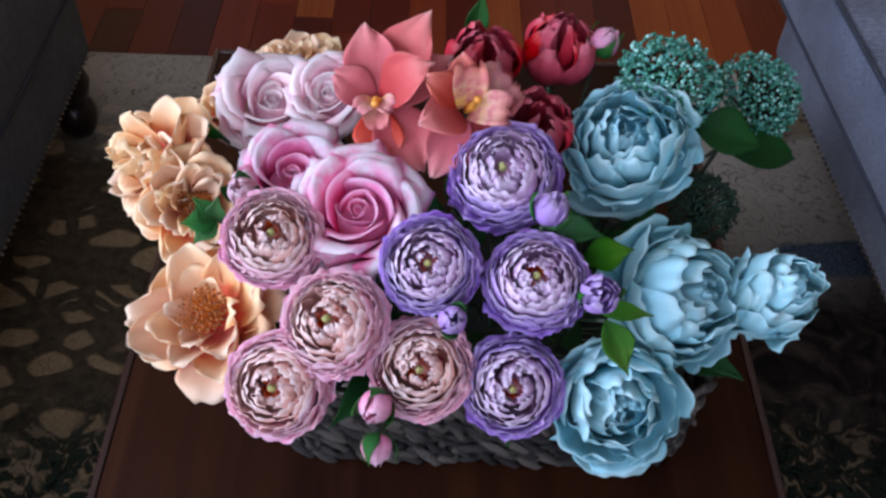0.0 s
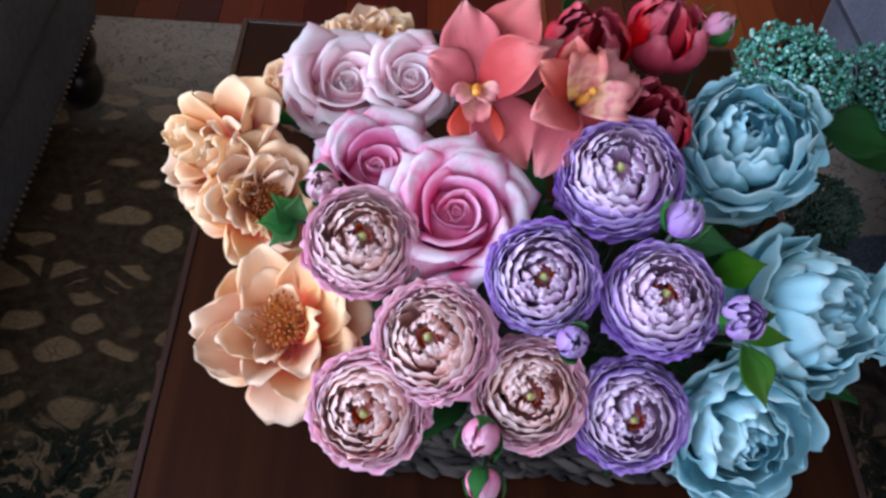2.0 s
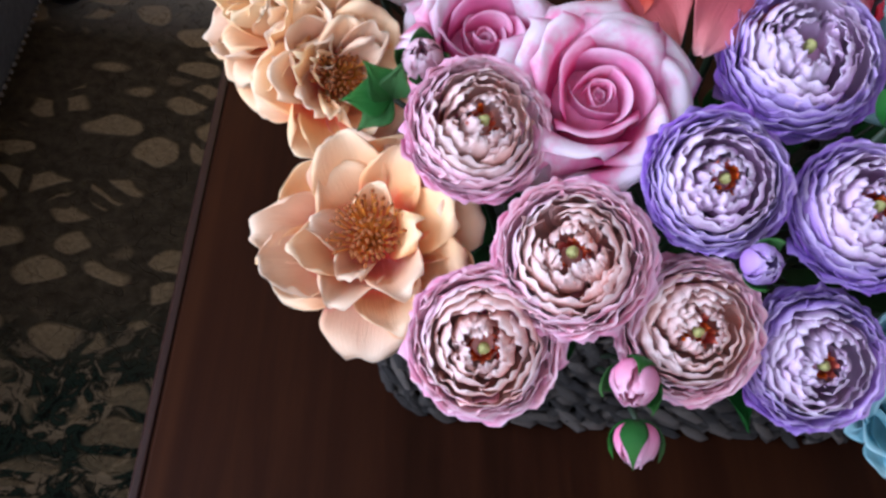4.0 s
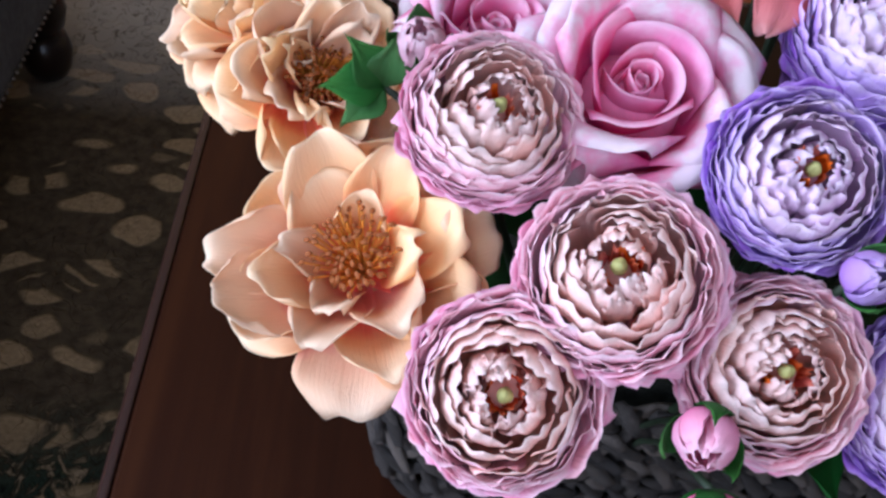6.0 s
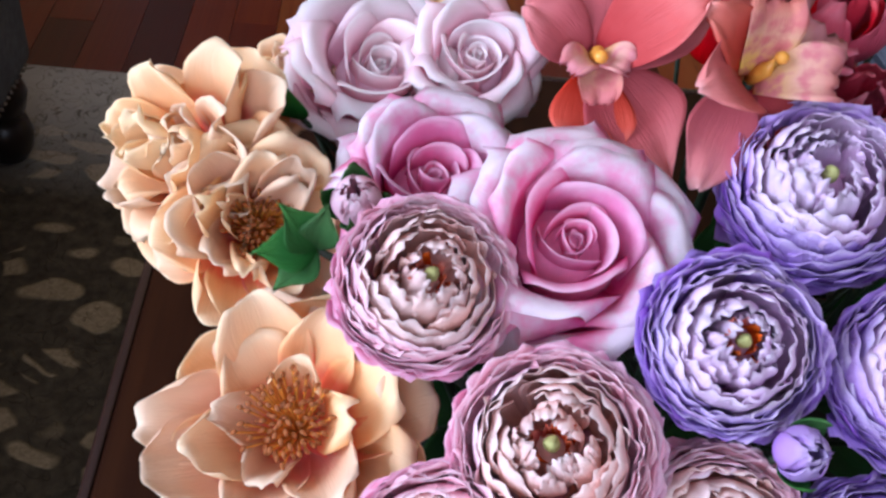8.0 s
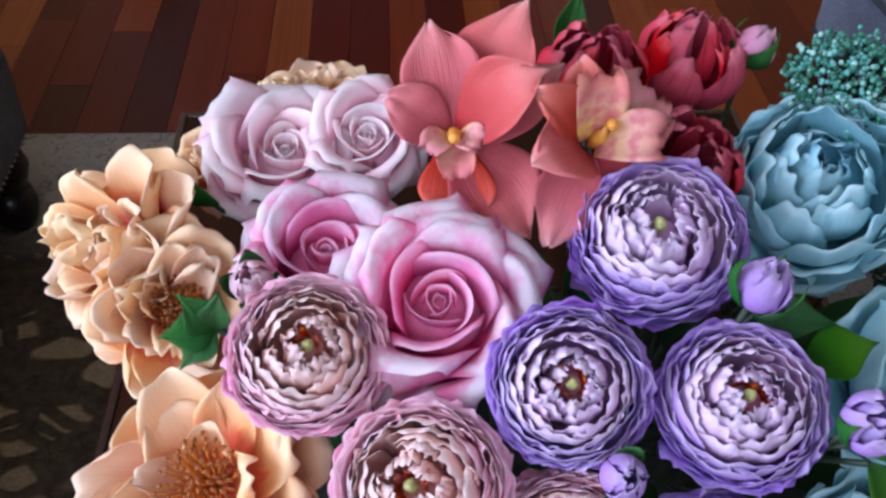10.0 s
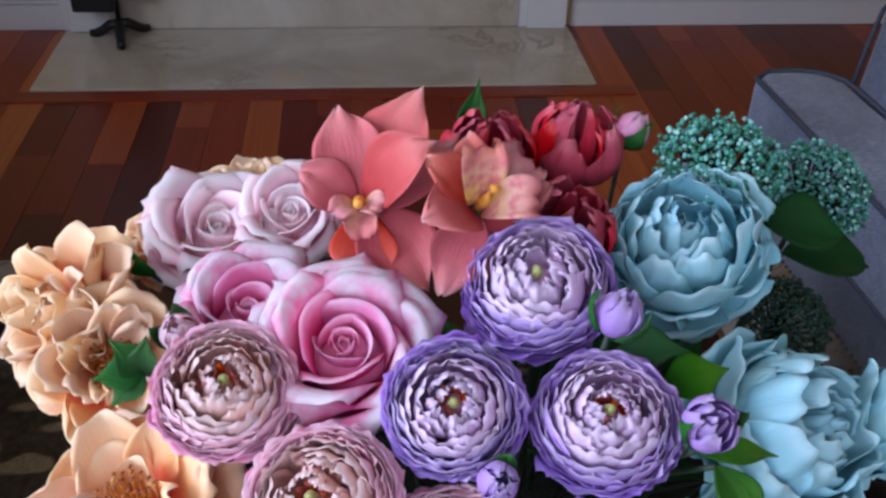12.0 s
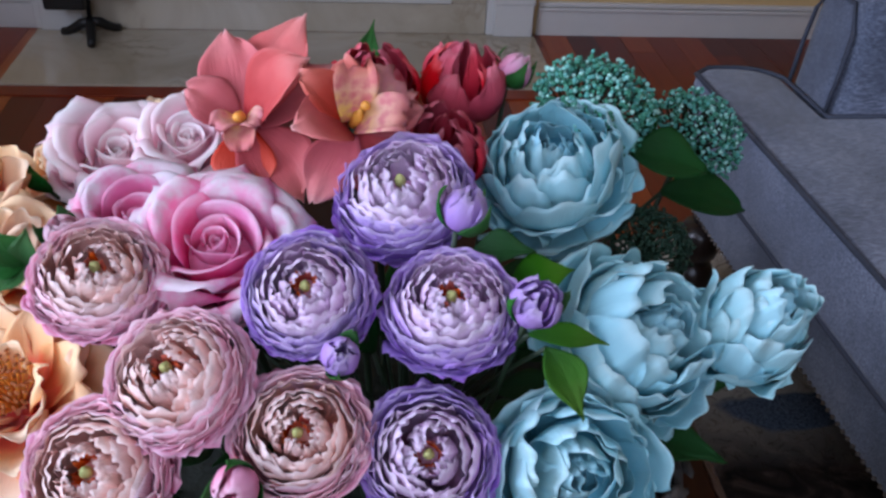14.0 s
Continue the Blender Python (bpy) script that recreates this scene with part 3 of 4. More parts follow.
def open_rose(label, at, axis, R, group, spin=0.0, stamens=True, cup=0.0):
    f = thing("garden_rose", label, "flower", facing(at, axis, spin), group)
    rows = ((4, 0.44, 0.20, 0.24, 0.22), (6, 0.66, 0.20, 0.36, 0.32), (6, 0.88, 0.05, 0.44, 0.42), (7, 1.0, -0.18, 0.46, 0.5), (6, 0.96, -0.44, 0.46, 0.6))
    if not stamens:
        rows = ((3, 0.10, 0.30, 0.2, 0.14), (5, 0.24, 0.32, 0.28, 0.28)) + rows
    for k, (count, tr, tz, wide, wrap) in enumerate(rows):
        for i in range(count):
            phi = (i + 0.45 * k + U(-0.28, 0.28)) * math.tau / count
            t = tr * U(0.84, 1.08) * R * (1 - 0.25 * cup)
            h = (tz + cup * 0.35 + U(-0.12, 0.12)) * R
            line = ((0.04 * R, -0.34 * R), (t * 0.55, -0.42 * R), (t * 0.88, h - 0.05 * R), (t, h - U(-0.04, 0.14) * R))
            petal("petal", PEACH, f, line, wide * R * U(0.82, 1.1), wrap * R * U(0.55, 1.3), phi, 0.055 * R, U(1.5, 3.2), 0.055, U(1, 2.6), 0.0008,
                  0.3, 0.66, 0.68, 0.26, U(-0.25, 0.3), skew=U(-0.08, 0.14), lean=U(-0.35, 0.35), point=U(0, 0.2), nu=16, nv=13, crinkle=0.008 * R)
    if stamens:
        rods, tips = bmesh.new(), bmesh.new()
        for i in range(84):
            a, tilt = i * 2.39996, math.sqrt(i / 84) * 0.62
            d = Vector((math.cos(a) * math.sin(tilt), math.sin(a) * math.sin(tilt), math.cos(tilt)))
            root = Vector((d.x * 0.12 * R, d.y * 0.12 * R, -0.28 * R))
            end = root + d * R * U(0.26, 0.46)
            side = d.orthogonal().normalized() * 0.008 * R
            side2 = d.cross(side)
            quad = [rods.verts.new(p + s) for p in (root, end) for s in (side, side2, -side, -side2)]
            for e in range(4):
                rods.faces.new((quad[e], quad[(e + 1) % 4], quad[4 + (e + 1) % 4], quad[4 + e]))
            bmesh.ops.create_icosphere(tips, subdivisions=1, radius=0.018 * R, matrix=Matrix.LocRotScale(end, d.to_track_quat("X", "Z"), (0.8, 1.0, 1.7)))
        part("filament_mass", rods, FILAMENT, f, "orange stamen filaments")["kind"] = "stuff"
        part("anther_mass", tips, ANTHER, f, "brown anthers")["kind"] = "stuff"
    part("core", lathe([(0.05 * R, -0.5 * R), (0.4 * R, -0.44 * R), (0.45 * R, -0.34 * R), (0.02 * R, -0.3 * R)], 20), CORES[PEACH.name], f)
    stem(f, 0.35 * R)
    return f


def tulip(label, at, axis, R, spin=0.0, flare=0.0):
    f = thing("tulip", label, "flower", facing(at, axis, spin), "red tulips")
    for k, (count, s) in enumerate(((3, 0.55), (4, 0.84), (6, 1.0))):
        for i in range(count):
            phi = (i + 0.5 * k + U(-0.2, 0.2)) * math.tau / count
            t = s * R * U(0.94, 1.06)
            h = R * (0.72 + U(-0.16, 0.14) - 0.10 * k)
            line = ((0.05 * R, -1.1 * R), (t * 1.25, -1.15 * R), (t * 1.30, h - 0.40 * R), (t * ((0.15, 0.40, 0.60)[k] + flare * U(0.2, 1.0)), h))
            petal("petal", TULIP, f, line, 0.80 * t * U(0.85, 1.1), 0.60 * t, phi, 0.05 * R, U(4, 7), 0.05, U(2, 4), 0.0007, 0.45, 0.58, 0.62, 0.26, 0.0, skew=U(0.02, 0.1), point=0.2, crinkle=0.026 * R, nu=20, nv=12)
    stem(f, 1.05 * R, 0.003)
    return f


def bud(label, at, axis, R, outer, group, sepals=3, spread=0.0):
    f = thing("flower_bud", label, "flower bud", facing(at, axis, U(0, 6)), group)
    for k, s in enumerate((0.5, 0.78, 1.0)):
        for i in range(3 + k):
            phi = (i + 0.5 * k) * math.tau / (3 + k) + U(-0.2, 0.2)
            t = s * R
            line = ((0.05 * R, -0.9 * R), (t * 1.15, -0.95 * R), (t * (1.15 + spread * k * 0.3), 0.2 * R), (t * (0.32 + spread * k * 0.4), R * (0.95 - 0.12 * k + U(-0.08, 0.05))))
            petal("petal", outer, f, line, 0.75 * t, 0.72 * t, phi, 0.05 * R, U(3, 5), 0.05, 3, 0.0006, 0.5, 0.5, 0.55, 0.2, 0.04, skew=0.07, nu=8, nv=8)
    for i in range(sepals):
        phi = i * math.tau / sepals + U(-0.2, 0.2)
        line = ((0.08 * R, -1.0 * R), (1.2 * R, -1.0 * R), (1.36 * R, 0.1 * R), (1.02 * R, R * U(0.6, 0.9)))
        petal("sepal", GREEN, f, line, 0.62 * R, 0.85 * R, phi, 0.03 * R, 2, 0, 1, 0.0006, 0.5, 0.42, 0.3, 0.2, 0.03, point=0.75, nu=8, nv=8, label="green sepal")
    stem(f, 0.95 * R, 0.0016)
    return f


def leaf(label, at, along, normal, length, width, material, serrate=0.0, bend=0.12, fold=0.12, sharp=0.8):
    """One leaf from its base at a place, running along, its face towards normal."""
    x = Vector(along).normalized()
    z = (Vector(normal) - x * Vector(normal).dot(x)).normalized()
    m = Matrix.Translation(at) @ Matrix((x, z.cross(x), z)).transposed().to_4x4()
    f = thing("leaf_spray", label, "leaf", m, "leaves")
    line = ((0, 0), (length * 0.5, length * bend), (length, -length * bend * 0.8))
    petal("blade", material, f, line, width / 2, width * 1.2, 0, width * 0.06, 4, serrate, 7, 0.0006, 0.12, 0.45, 0.3, 0.10, 0.0, fold, point=sharp, nu=16 if serrate else 10, nv=14)
    start, inv = Vector((0, 0, 0)), m.inverted()
    foot = inv @ (BASKET_MID + (Vector(at) - BASKET_MID) * 0.4 + Vector((0, 0, 0.01)))
    mid = (start + foot) / 2 - Vector((length * 0.2, 0, 0))
    pts = [(1 - k) ** 2 * start + 2 * k * (1 - k) * mid + k * k * foot for k in (0, 0.25, 0.5, 0.75, 1.0)]
    part("stalk", tube_points(pts, 0.0014, 6), STEM, f)
    return f


def sedum(label, at, axis, R, material, count=360, spin=0.0):
    f = thing("sedum_cluster", label, "flower cluster", facing(at, axis, spin), "sedum clusters")
    dots, rods = bmesh.new(), []
    for i in range(count):
        a, q = i * 2.39996, (i + 0.5) / count
        tilt = math.acos(1 - 1.25 * q)
        rr = R * U(0.78, 1.06)
        c = Vector((math.cos(a) * math.sin(tilt) * rr, math.sin(a) * math.sin(tilt) * rr, math.cos(tilt) * rr * 0.72 - 0.2 * R))
        for _ in range(3):
            d = Vector((U(-1, 1), U(-1, 1), U(-1, 1))) * 0.055 * R
            sprinkle(dots, c + d, R * U(0.030, 0.050))
        if i % 4 == 0:
            rods.append(c)
    part("floret_mass", dots, material, f)["kind"] = "stuff"
    twigs = bmesh.new()
    for c in rods:
        root = Vector((c.x * 0.12, c.y * 0.12, -0.75 * R))
        d = (c - root).normalized()
        s1 = d.orthogonal().normalized() * 0.018 * R
        s2 = d.cross(s1)
        quad = [twigs.verts.new(p + s) for p in (root, c) for s in (s1, s2, -s1, -s2)]
        for e in range(4):
            twigs.faces.new((quad[e], quad[(e + 1) % 4], quad[4 + (e + 1) % 4], quad[4 + e]))
    part("twig_mass", twigs, STEM, f)["kind"] = "stuff"
    stem(f, 0.7 * R, 0.002)
    return f


def orchid(label, at, axis, blades, spin=0.0, lip=(0.0, 0.022), upward=(0, 0.6, 0.8)):
    """blades: for each of the outer petals its turn in degrees, length, half breadth, lift and bend."""
    z = Vector(axis).normalized()
    y = (Vector(upward) - z * Vector(upward).dot(z)).normalized()
    m = Matrix.Translation(at) @ Matrix((y.cross(z), y, z)).transposed().to_4x4()
    f = thing("orchid", label, "flower", m, "coral orchids")
    for turn, length, half, lift, bend in blades:
        line = ((0.004, -0.006), (length * 0.4, length * lift - 0.004), (length * 0.8, length * (lift + bend)), (length, length * (lift + bend * 0.4)))
        petal("petal", CORAL, f, line, half, half * U(1.3, 2.2), radians(turn), 0.004, 2.4, 0.02, 2, 0.0009, 0.35, 0.50, 0.30, 0.16, U(-0.1, 0.25), point=0.40, crinkle=0.0011, skew=U(-0.12, 0.12), lean=U(-0.2, 0.2), nu=16, nv=14)
    turn, size = lip
    for dt, ln, hf, up in ((0, 1.0, 0.55, 0.25), (52, 0.72, 0.42, 0.75), (-52, 0.72, 0.42, 0.75)):
        line = ((0.002, -0.002), (size * ln * 0.5, size * up * 0.5), (size * ln, size * up * 1.0), (size * ln * 1.15, size * up * 0.4))
        petal("lip", LIP, f, line, size * hf, size * 0.5, radians(turn + dt), size * 0.12, 5, 0.10, 6, 0.0008, 0.5, 0.6, 0.65, 0.15, 0.1, nu=12, nv=10, label="pale spotted orchid lip")
    col = tube_points([(0, 0, -0.004), (0.002 * math.cos(radians(turn)), 0.002 * math.sin(radians(turn)), 0.006), (0.006 * math.cos(radians(turn)), 0.006 * math.sin(radians(turn)), 0.012)], [0.003, 0.0034, 0.0026], 10)
    sprinkle(col, (0.0065 * math.cos(radians(turn)), 0.0065 * math.sin(radians(turn)), 0.0125), 0.003, 2)
    part("column", col, COLUMN, f, "yellow orchid column")
    stem(f, 0.004)
    return f


# ---- room ----
def structure(name, bm, material, label, category, smooth=False, parent=None):
    ob = part(name, bm, material, parent, "", smooth)
    return tagged(ob, label, category, "", "structure")


FAR, NEAR, LEFT, RIGHT, TOP = 2.83, -1.9, -1.8, 3.0, 2.6
structure("ground", boxed(LEFT - 0.2, RIGHT + 0.2, NEAR - 0.2, FAR + 0.2, -0.12, -0.014), PLANK, "dark subfloor under the cherry boards", "floor")
structure("ceiling", boxed(LEFT - 0.2, RIGHT + 0.2, NEAR - 0.2, FAR + 0.2, TOP, TOP + 0.15), CEIL, "plain white ceiling", "ceiling")
structure("wall_north", boxed(LEFT - 0.2, RIGHT + 0.2, FAR, FAR + 0.2, -0.1, TOP), WALL, "ochre painted wall behind the fireplace", "wall")
structure("wall_east", boxed(RIGHT, RIGHT + 0.2, NEAR - 0.2, FAR, -0.1, TOP), WALL, "ochre painted side wall", "wall")


def wall_with_hole(name, axis, at0, at1, a0, a1, h0, h1, b0, b1, label):
    bm = bmesh.new()
    for p0, p1, z0, z1 in ((a0, h0, -0.1, TOP), (h1, a1, -0.1, TOP), (h0, h1, -0.1, b0), (h0, h1, b1, TOP)):
        if axis == "x":
            box(bm, at0, at1, p0, p1, z0, z1)
        else:
            box(bm, p0, p1, at0, at1, z0, z1)
    structure(name, bm, WALL, label, "wall")


wall_with_hole("wall_west", "x", LEFT - 0.2, LEFT, NEAR - 0.2, FAR, -0.55, 0.8, 0.7, 2.05, "ochre painted wall with a tall window")
wall_with_hole("wall_south", "y", NEAR - 0.2, NEAR, LEFT, RIGHT, -1.6, 0.5, 1.05, 2.5, "unseen ochre painted wall with an added opening for the rear fill")


def baseboard(name, x0, x1):
    bm = bmesh.new()
    box(bm, x0, x1, FAR - 0.014, FAR - 0.001, 0.0, 0.076, 0.001, 1)
    box(bm, x0, x1, FAR - 0.022, FAR - 0.001, 0.078, 0.088, 0.003, 2)
    box(bm, x0, x1, FAR - 0.017, FAR - 0.001, 0.090, 0.104, 0.004, 2)
    structure(name, bm, TRIM, "white moulded baseboard along the ochre wall", "baseboard")


baseboard("baseboard", LEFT, -0.862)
baseboard("baseboard", 0.597, RIGHT)

# hearth and fireplace
structure("hearth", boxed(-0.856, 0.586, 2.397, 2.799, -0.012, 0.0075, bevel=0.002), MARBLE, "polished cream marble hearth slab set in the wood floor", "hearth")
structure("trim", boxed(-0.95, 0.68, 2.335, 2.394, -0.012, 0.004, bevel=0.002), PLANK, "dark wood border strip before the marble hearth", "trim")
fireplace = thing("fireplace", "cream marble fireplace with white pilasters and black firebox", "fireplace", pose(0, 2.80, 0))
for x0, x1, z0, z1 in ((-0.716, 0.436, 0.008, 0.0995), (-0.716, -0.592, 0.1005, 1.05), (0.332, 0.436, 0.1005, 1.05), (-0.592, 0.332, 0.80, 1.05)):
    part("surround_panel", boxed(x0, x1, 0.0, 0.029, z0, z1), MARBLE, fireplace, "polished cream marble panel", False)
for x0, x1 in ((-0.862, -0.718), (0.438, 0.580)):
    bm = bmesh.new()
    box(bm, x0, x1, -0.006, 0.028, 0.007, 1.10, 0.002, 1)
    box(bm, x0 + 0.022, x1 - 0.004, -0.022, -0.005, 0.008, 0.105, 0.002, 1)
    box(bm, x0 + 0.018, x1, -0.027, -0.005, 0.106, 0.122, 0.004, 2)
    box(bm, x0 + 0.032, x1 - 0.014, -0.014, -0.005, 0.123, 1.08, 0.002, 1)
    part("pilaster", bm, TRIM, fireplace, "white painted pilaster", False)
part("mantel", boxed(-0.92, 0.66, -0.14, 0.028, 1.10, 1.16, bevel=0.006), TRIM, fireplace, "white mantel shelf", False)
frm = bmesh.new()
for x0, x1, z0, z1 in ((-0.592, 0.332, 0.101, 0.118), (-0.592, -0.572, 0.118, 0.80), (0.312, 0.332, 0.118, 0.80), (-0.572, 0.312, 0.782, 0.80)):
    box(frm, x0, x1, -0.010, 0.012, z0, z1, 0.002, 1)
part("frame", frm, TRIM, fireplace, "pale metal frame round the firebox", False)
part("firebox", boxed(-0.570, 0.310, 0.004, 0.028, 0.118, 0.78), FIREBOX, fireplace, "black glass fire screen", False)
part("lower_bar", boxed(-0.57, 0.31, -0.012, 0.003, 0.119, 0.140, bevel=0.003), BLACK, fireplace, "black lower bar", False)
for x in (-0.23, -0.01):
    bm = boxed(x - 0.045, x + 0.045, -0.02, 0.002, 0.143, 0.158, bevel=0.004)
    part("handle", bm, BRASS, fireplace, "polished brass handle")

# iron tool stand on the hearth
stand = thing("fire_tool_stand", "black iron fire tool stand on three splayed feet", "fire tools", pose(-0.688, 2.722, 0.0085))
part("pole", tube_points([(0, 0, 0.05), (0, 0, 0.3), (0, 0, 0.62)], 0.007, 10), BLACK, stand)
for a in (-80, 40, 170):
    c, s = math.cos(radians(a)), math.sin(radians(a))
    part("foot", tube_points([(0, 0, 0.046), (c * 0.025, s * 0.025, 0.042), (c * 0.05, s * 0.05, 0.024), (c * 0.07, s * 0.07, 0.014), (c * 0.086, s * 0.086, 0.012)], [0.014, 0.014, 0.013, 0.012, 0.011], 8), BLACK, stand)
shovel = boxed(-0.118, 0.010, -0.045, -0.012, 0.092, 0.36, bevel=0.008)
for v in shovel.verts:
    if v.co.z < 0.2:
        v.co.x = -0.05 + (v.co.x + 0.05) * 0.86
part("shovel", shovel, BLACK, stand, "black iron shovel blade")
part("brush", lathe([(0.012, 0.15), (0.028, 0.155), (0.03, 0.2), (0.02, 0.26), (0.006, 0.30), (0.006, 0.5)], 14), BLACK, stand, "black hearth brush", m=pose(0.052, 0.01, -0.035))

# window in the side wall, and an added one around the rear fill
def window(name, along, at, a0, a1, b0, b1, label):
    f = tagged(new(name), label, "window", "", "structure")
    f.location = (0, 0, 0)
    bars = ((a0, a0 + 0.06, b0, b1), (a1 - 0.06, a1, b0, b1), (a0 + 0.06, a1 - 0.06, b0, b0 + 0.06), (a0 + 0.06, a1 - 0.06, b1 - 0.06, b1), ((a0 + a1) / 2 - 0.02, (a0 + a1) / 2 + 0.02, b0 + 0.06, b1 - 0.06))
    bm = bmesh.new()
    for p0, p1, z0, z1 in bars:
        if along == "y":
            box(bm, at - 0.16, at - 0.10, p0, p1, z0, z1, 0.004, 1)
        else:
            box(bm, p0, p1, at - 0.16, at - 0.10, z0, z1, 0.004, 1)
    part("window_frame", bm, TRIM, f, "white window frame", False)


window("window_1", "y", LEFT, -0.55, 0.8, 0.7, 2.05, "tall white framed window in the side wall")
window("rear_fill_window", "x", NEAR, -1.6, 0.5, 1.05, 2.5, "added white window frame around the rear fill lamp")

# rug
rug_bm = boxed(-1.35, 1.45, -1.6, 1.642, -0.001, 0.011, bevel=0.004)
tagged(part("area_rug", rug_bm, RUG, None), "patterned wool area rug with beige pebbles on dark ground", "rug")


# ---- sofas ----
def sofa(label, m, cloth, back_set, high):
    s = thing("sofa", label, "sofa", m, "facing sofas")
    part("rail", boxed(back_set, 0.95, -0.62, 1.51, 0.158, 0.312, bevel=0.02, segments=3), cloth, s)
    seat = bmesh.new()
    outline = [(0.0, -0.56), (0.0, 1.470), (0.03, 1.495), (0.080, 1.495), (0.112, 1.485), (0.130, 1.468), (0.142, 1.448), (0.144, 1.300), (0.80, 1.288), (0.80, -0.50), (0.16, -0.50), (0.10, -0.56)]
    low = [seat.verts.new((x, y, 0.316)) for x, y in outline]
    seat.faces.new(low)
    ext = bmesh.ops.extrude_face_region(seat, geom=seat.faces[:])
    bmesh.ops.translate(seat, verts=[g for g in ext["geom"] if isinstance(g, bmesh.types.BMVert)], vec=(0, 0, high - 0.316))
    bmesh.ops.bevel(seat, geom=[e for e in seat.edges], offset=0.014, segments=3, profile=0.6, affect="EDGES")
    part("seat_cushion", seat, cloth, s)
    for z in (high - 0.001, 0.317):
        part("welt", tube_points([(x + (0.003 if x < 0.3 else 0), y, z) for x, y in outline], 0.0042, 6, True), WELT, s, "dark welt cord")
    for y0, y1, name in ((1.302, 1.448, "arm"), (-0.66, -0.52, "arm")):
        arm = boxed(0.146, 0.95, y0, y1, 0.319, 0.615, bevel=0.045, segments=5)
        for v in arm.verts:
            lift = max(0.0, (v.co.z - 0.40) / 0.2)
            v.co.x += 0.02 * lift * (1 if v.co.x < 0.4 else 0)
        part(name, arm, cloth, s)
    front = [(0.145 + 0.02 * max(0.0, (z - 0.40) / 0.2), y, z) for y, z in ((1.313, high), (1.312, 0.50), (1.316, 0.56), (1.338, 0.598), (1.411, 0.598), (1.433, 0.56), (1.438, 0.50), (1.437, high))]
    part("welt", tube_points(front, 0.0036, 6), WELT, s, "dark welt cord")
    back = boxed(0.76, 0.98, -0.62, 1.28, 0.25, 0.82, bevel=0.07, segments=5)
    part("backrest", back, cloth, s)
    nails = bmesh.new()
    for i in range(150):
        bmesh.ops.create_icosphere(nails, subdivisions=1, radius=0.0038, matrix=Matrix.Translation((back_set - 0.001, -0.58 + i * 0.0138, 0.170)))
    part("nailhead_trim", nails, NAIL, s, "dull metal nailhead trim")["kind"] = "stuff"
    for x, y in ((0.06, 1.45), (0.06, -0.57), (0.88, 1.45), (0.88, -0.55)):
        part("foot", lathe([(0.026, 0.012), (0.036, 0.03), (0.040, 0.055), (0.034, 0.078), (0.022, 0.088), (0.036, 0.10), (0.042, 0.125), (0.036, 0.145), (0.03, 0.160)], 20), FOOT, s, "turned dark wooden foot", m=pose(x, y, 0))
    return s


sofa("blue-grey chenille sofa with dark welt cord and nailheads", pose(0.590, 1.42, 0, 0, 0, 2.6) @ pose(0, -1.42, 0), FABRIC, 0.052, 0.437)
sofa("charcoal velvet sofa with nailhead trim and turned feet", pose(-0.602, 0.825, 0, 0, 0, 180), CHARCOAL, 0.016, 0.46)

# ---- coffee table ----
table = thing("coffee_table", "dark reddish-brown wooden coffee table on the rug", "table", pose(0.02, 0.5, 0.0))
part("tabletop", boxed(-0.318, 0.318, -0.612, 0.612, 0.385, 0.410, bevel=0.003), TABLE, table)
rim = bmesh.new()
for x0, x1, y0, y1 in ((-0.326, -0.3181, -0.62, 0.62), (0.3181, 0.326, -0.62, 0.62), (-0.318, 0.318, 0.6121, 0.62), (-0.318, 0.318, -0.62, -0.6121)):
    box(rim, x0, x1, y0, y1, 0.384, 0.4108, 0.0024, 3)
part("edge", rim, EDGE, table, "dark polished edge moulding")
part("apron", boxed(-0.28, 0.28, -0.57, 0.57, 0.31, 0.384, bevel=0.003), TABLE, table)
for x in (-0.25, 0.25):
    for y in (-0.54, 0.54):
        part("leg", boxed(x - 0.03, x + 0.03, y - 0.03, y + 0.03, 0.0115, 0.31, bevel=0.004), TABLE, table)

# ---- basket ----
BX0, BX1, BY0, BY1 = -0.135, 0.252, 0.478, 0.680


def rounded_path(x0, x1, y0, y1, r, step):
    pts = []
    for cx, cy, a0 in ((x1 - r, y1 - r, 0), (x0 + r, y1 - r, 90), (x0 + r, y0 + r, 180), (x1 - r, y0 + r, 270)):
        for k in range(7):
            a = radians(a0 + 15 * k)
            pts.append(Vector((cx + r * math.cos(a), cy + r * math.sin(a), 0)))
    out, n = [], len(pts)
    for i in range(n):
        a, b = pts[i], pts[(i + 1) % n]
        k = max(1, round((b - a).length / step))
        out += [a + (b - a) * (j / k) for j in range(k)]
    return out


basket = thing("basket", "grey woven seagrass basket on the coffee table", "basket", pose(0, 0, 0.4105))
# Near-black block that fills the inside of the basket.
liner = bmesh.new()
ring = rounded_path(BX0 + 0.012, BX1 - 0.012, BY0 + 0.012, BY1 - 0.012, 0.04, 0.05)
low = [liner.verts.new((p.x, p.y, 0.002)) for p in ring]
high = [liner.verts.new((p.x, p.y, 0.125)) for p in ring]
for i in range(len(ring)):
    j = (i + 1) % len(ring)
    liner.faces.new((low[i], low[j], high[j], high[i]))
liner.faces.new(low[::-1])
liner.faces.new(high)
part("filler", liner, FOAM, basket, "near-black basket filler", False)
ball = bmesh.new()
bmesh.ops.create_icosphere(ball, subdivisions=1, radius=1)
for v in ball.verts:
    v.co.z *= 1 + 0.25 * v.co.x
strand_mesh = bpy.data.meshes.new("strand")
ball.to_mesh(strand_mesh)
ball.free()
strand_mesh.materials.append(STRAW)
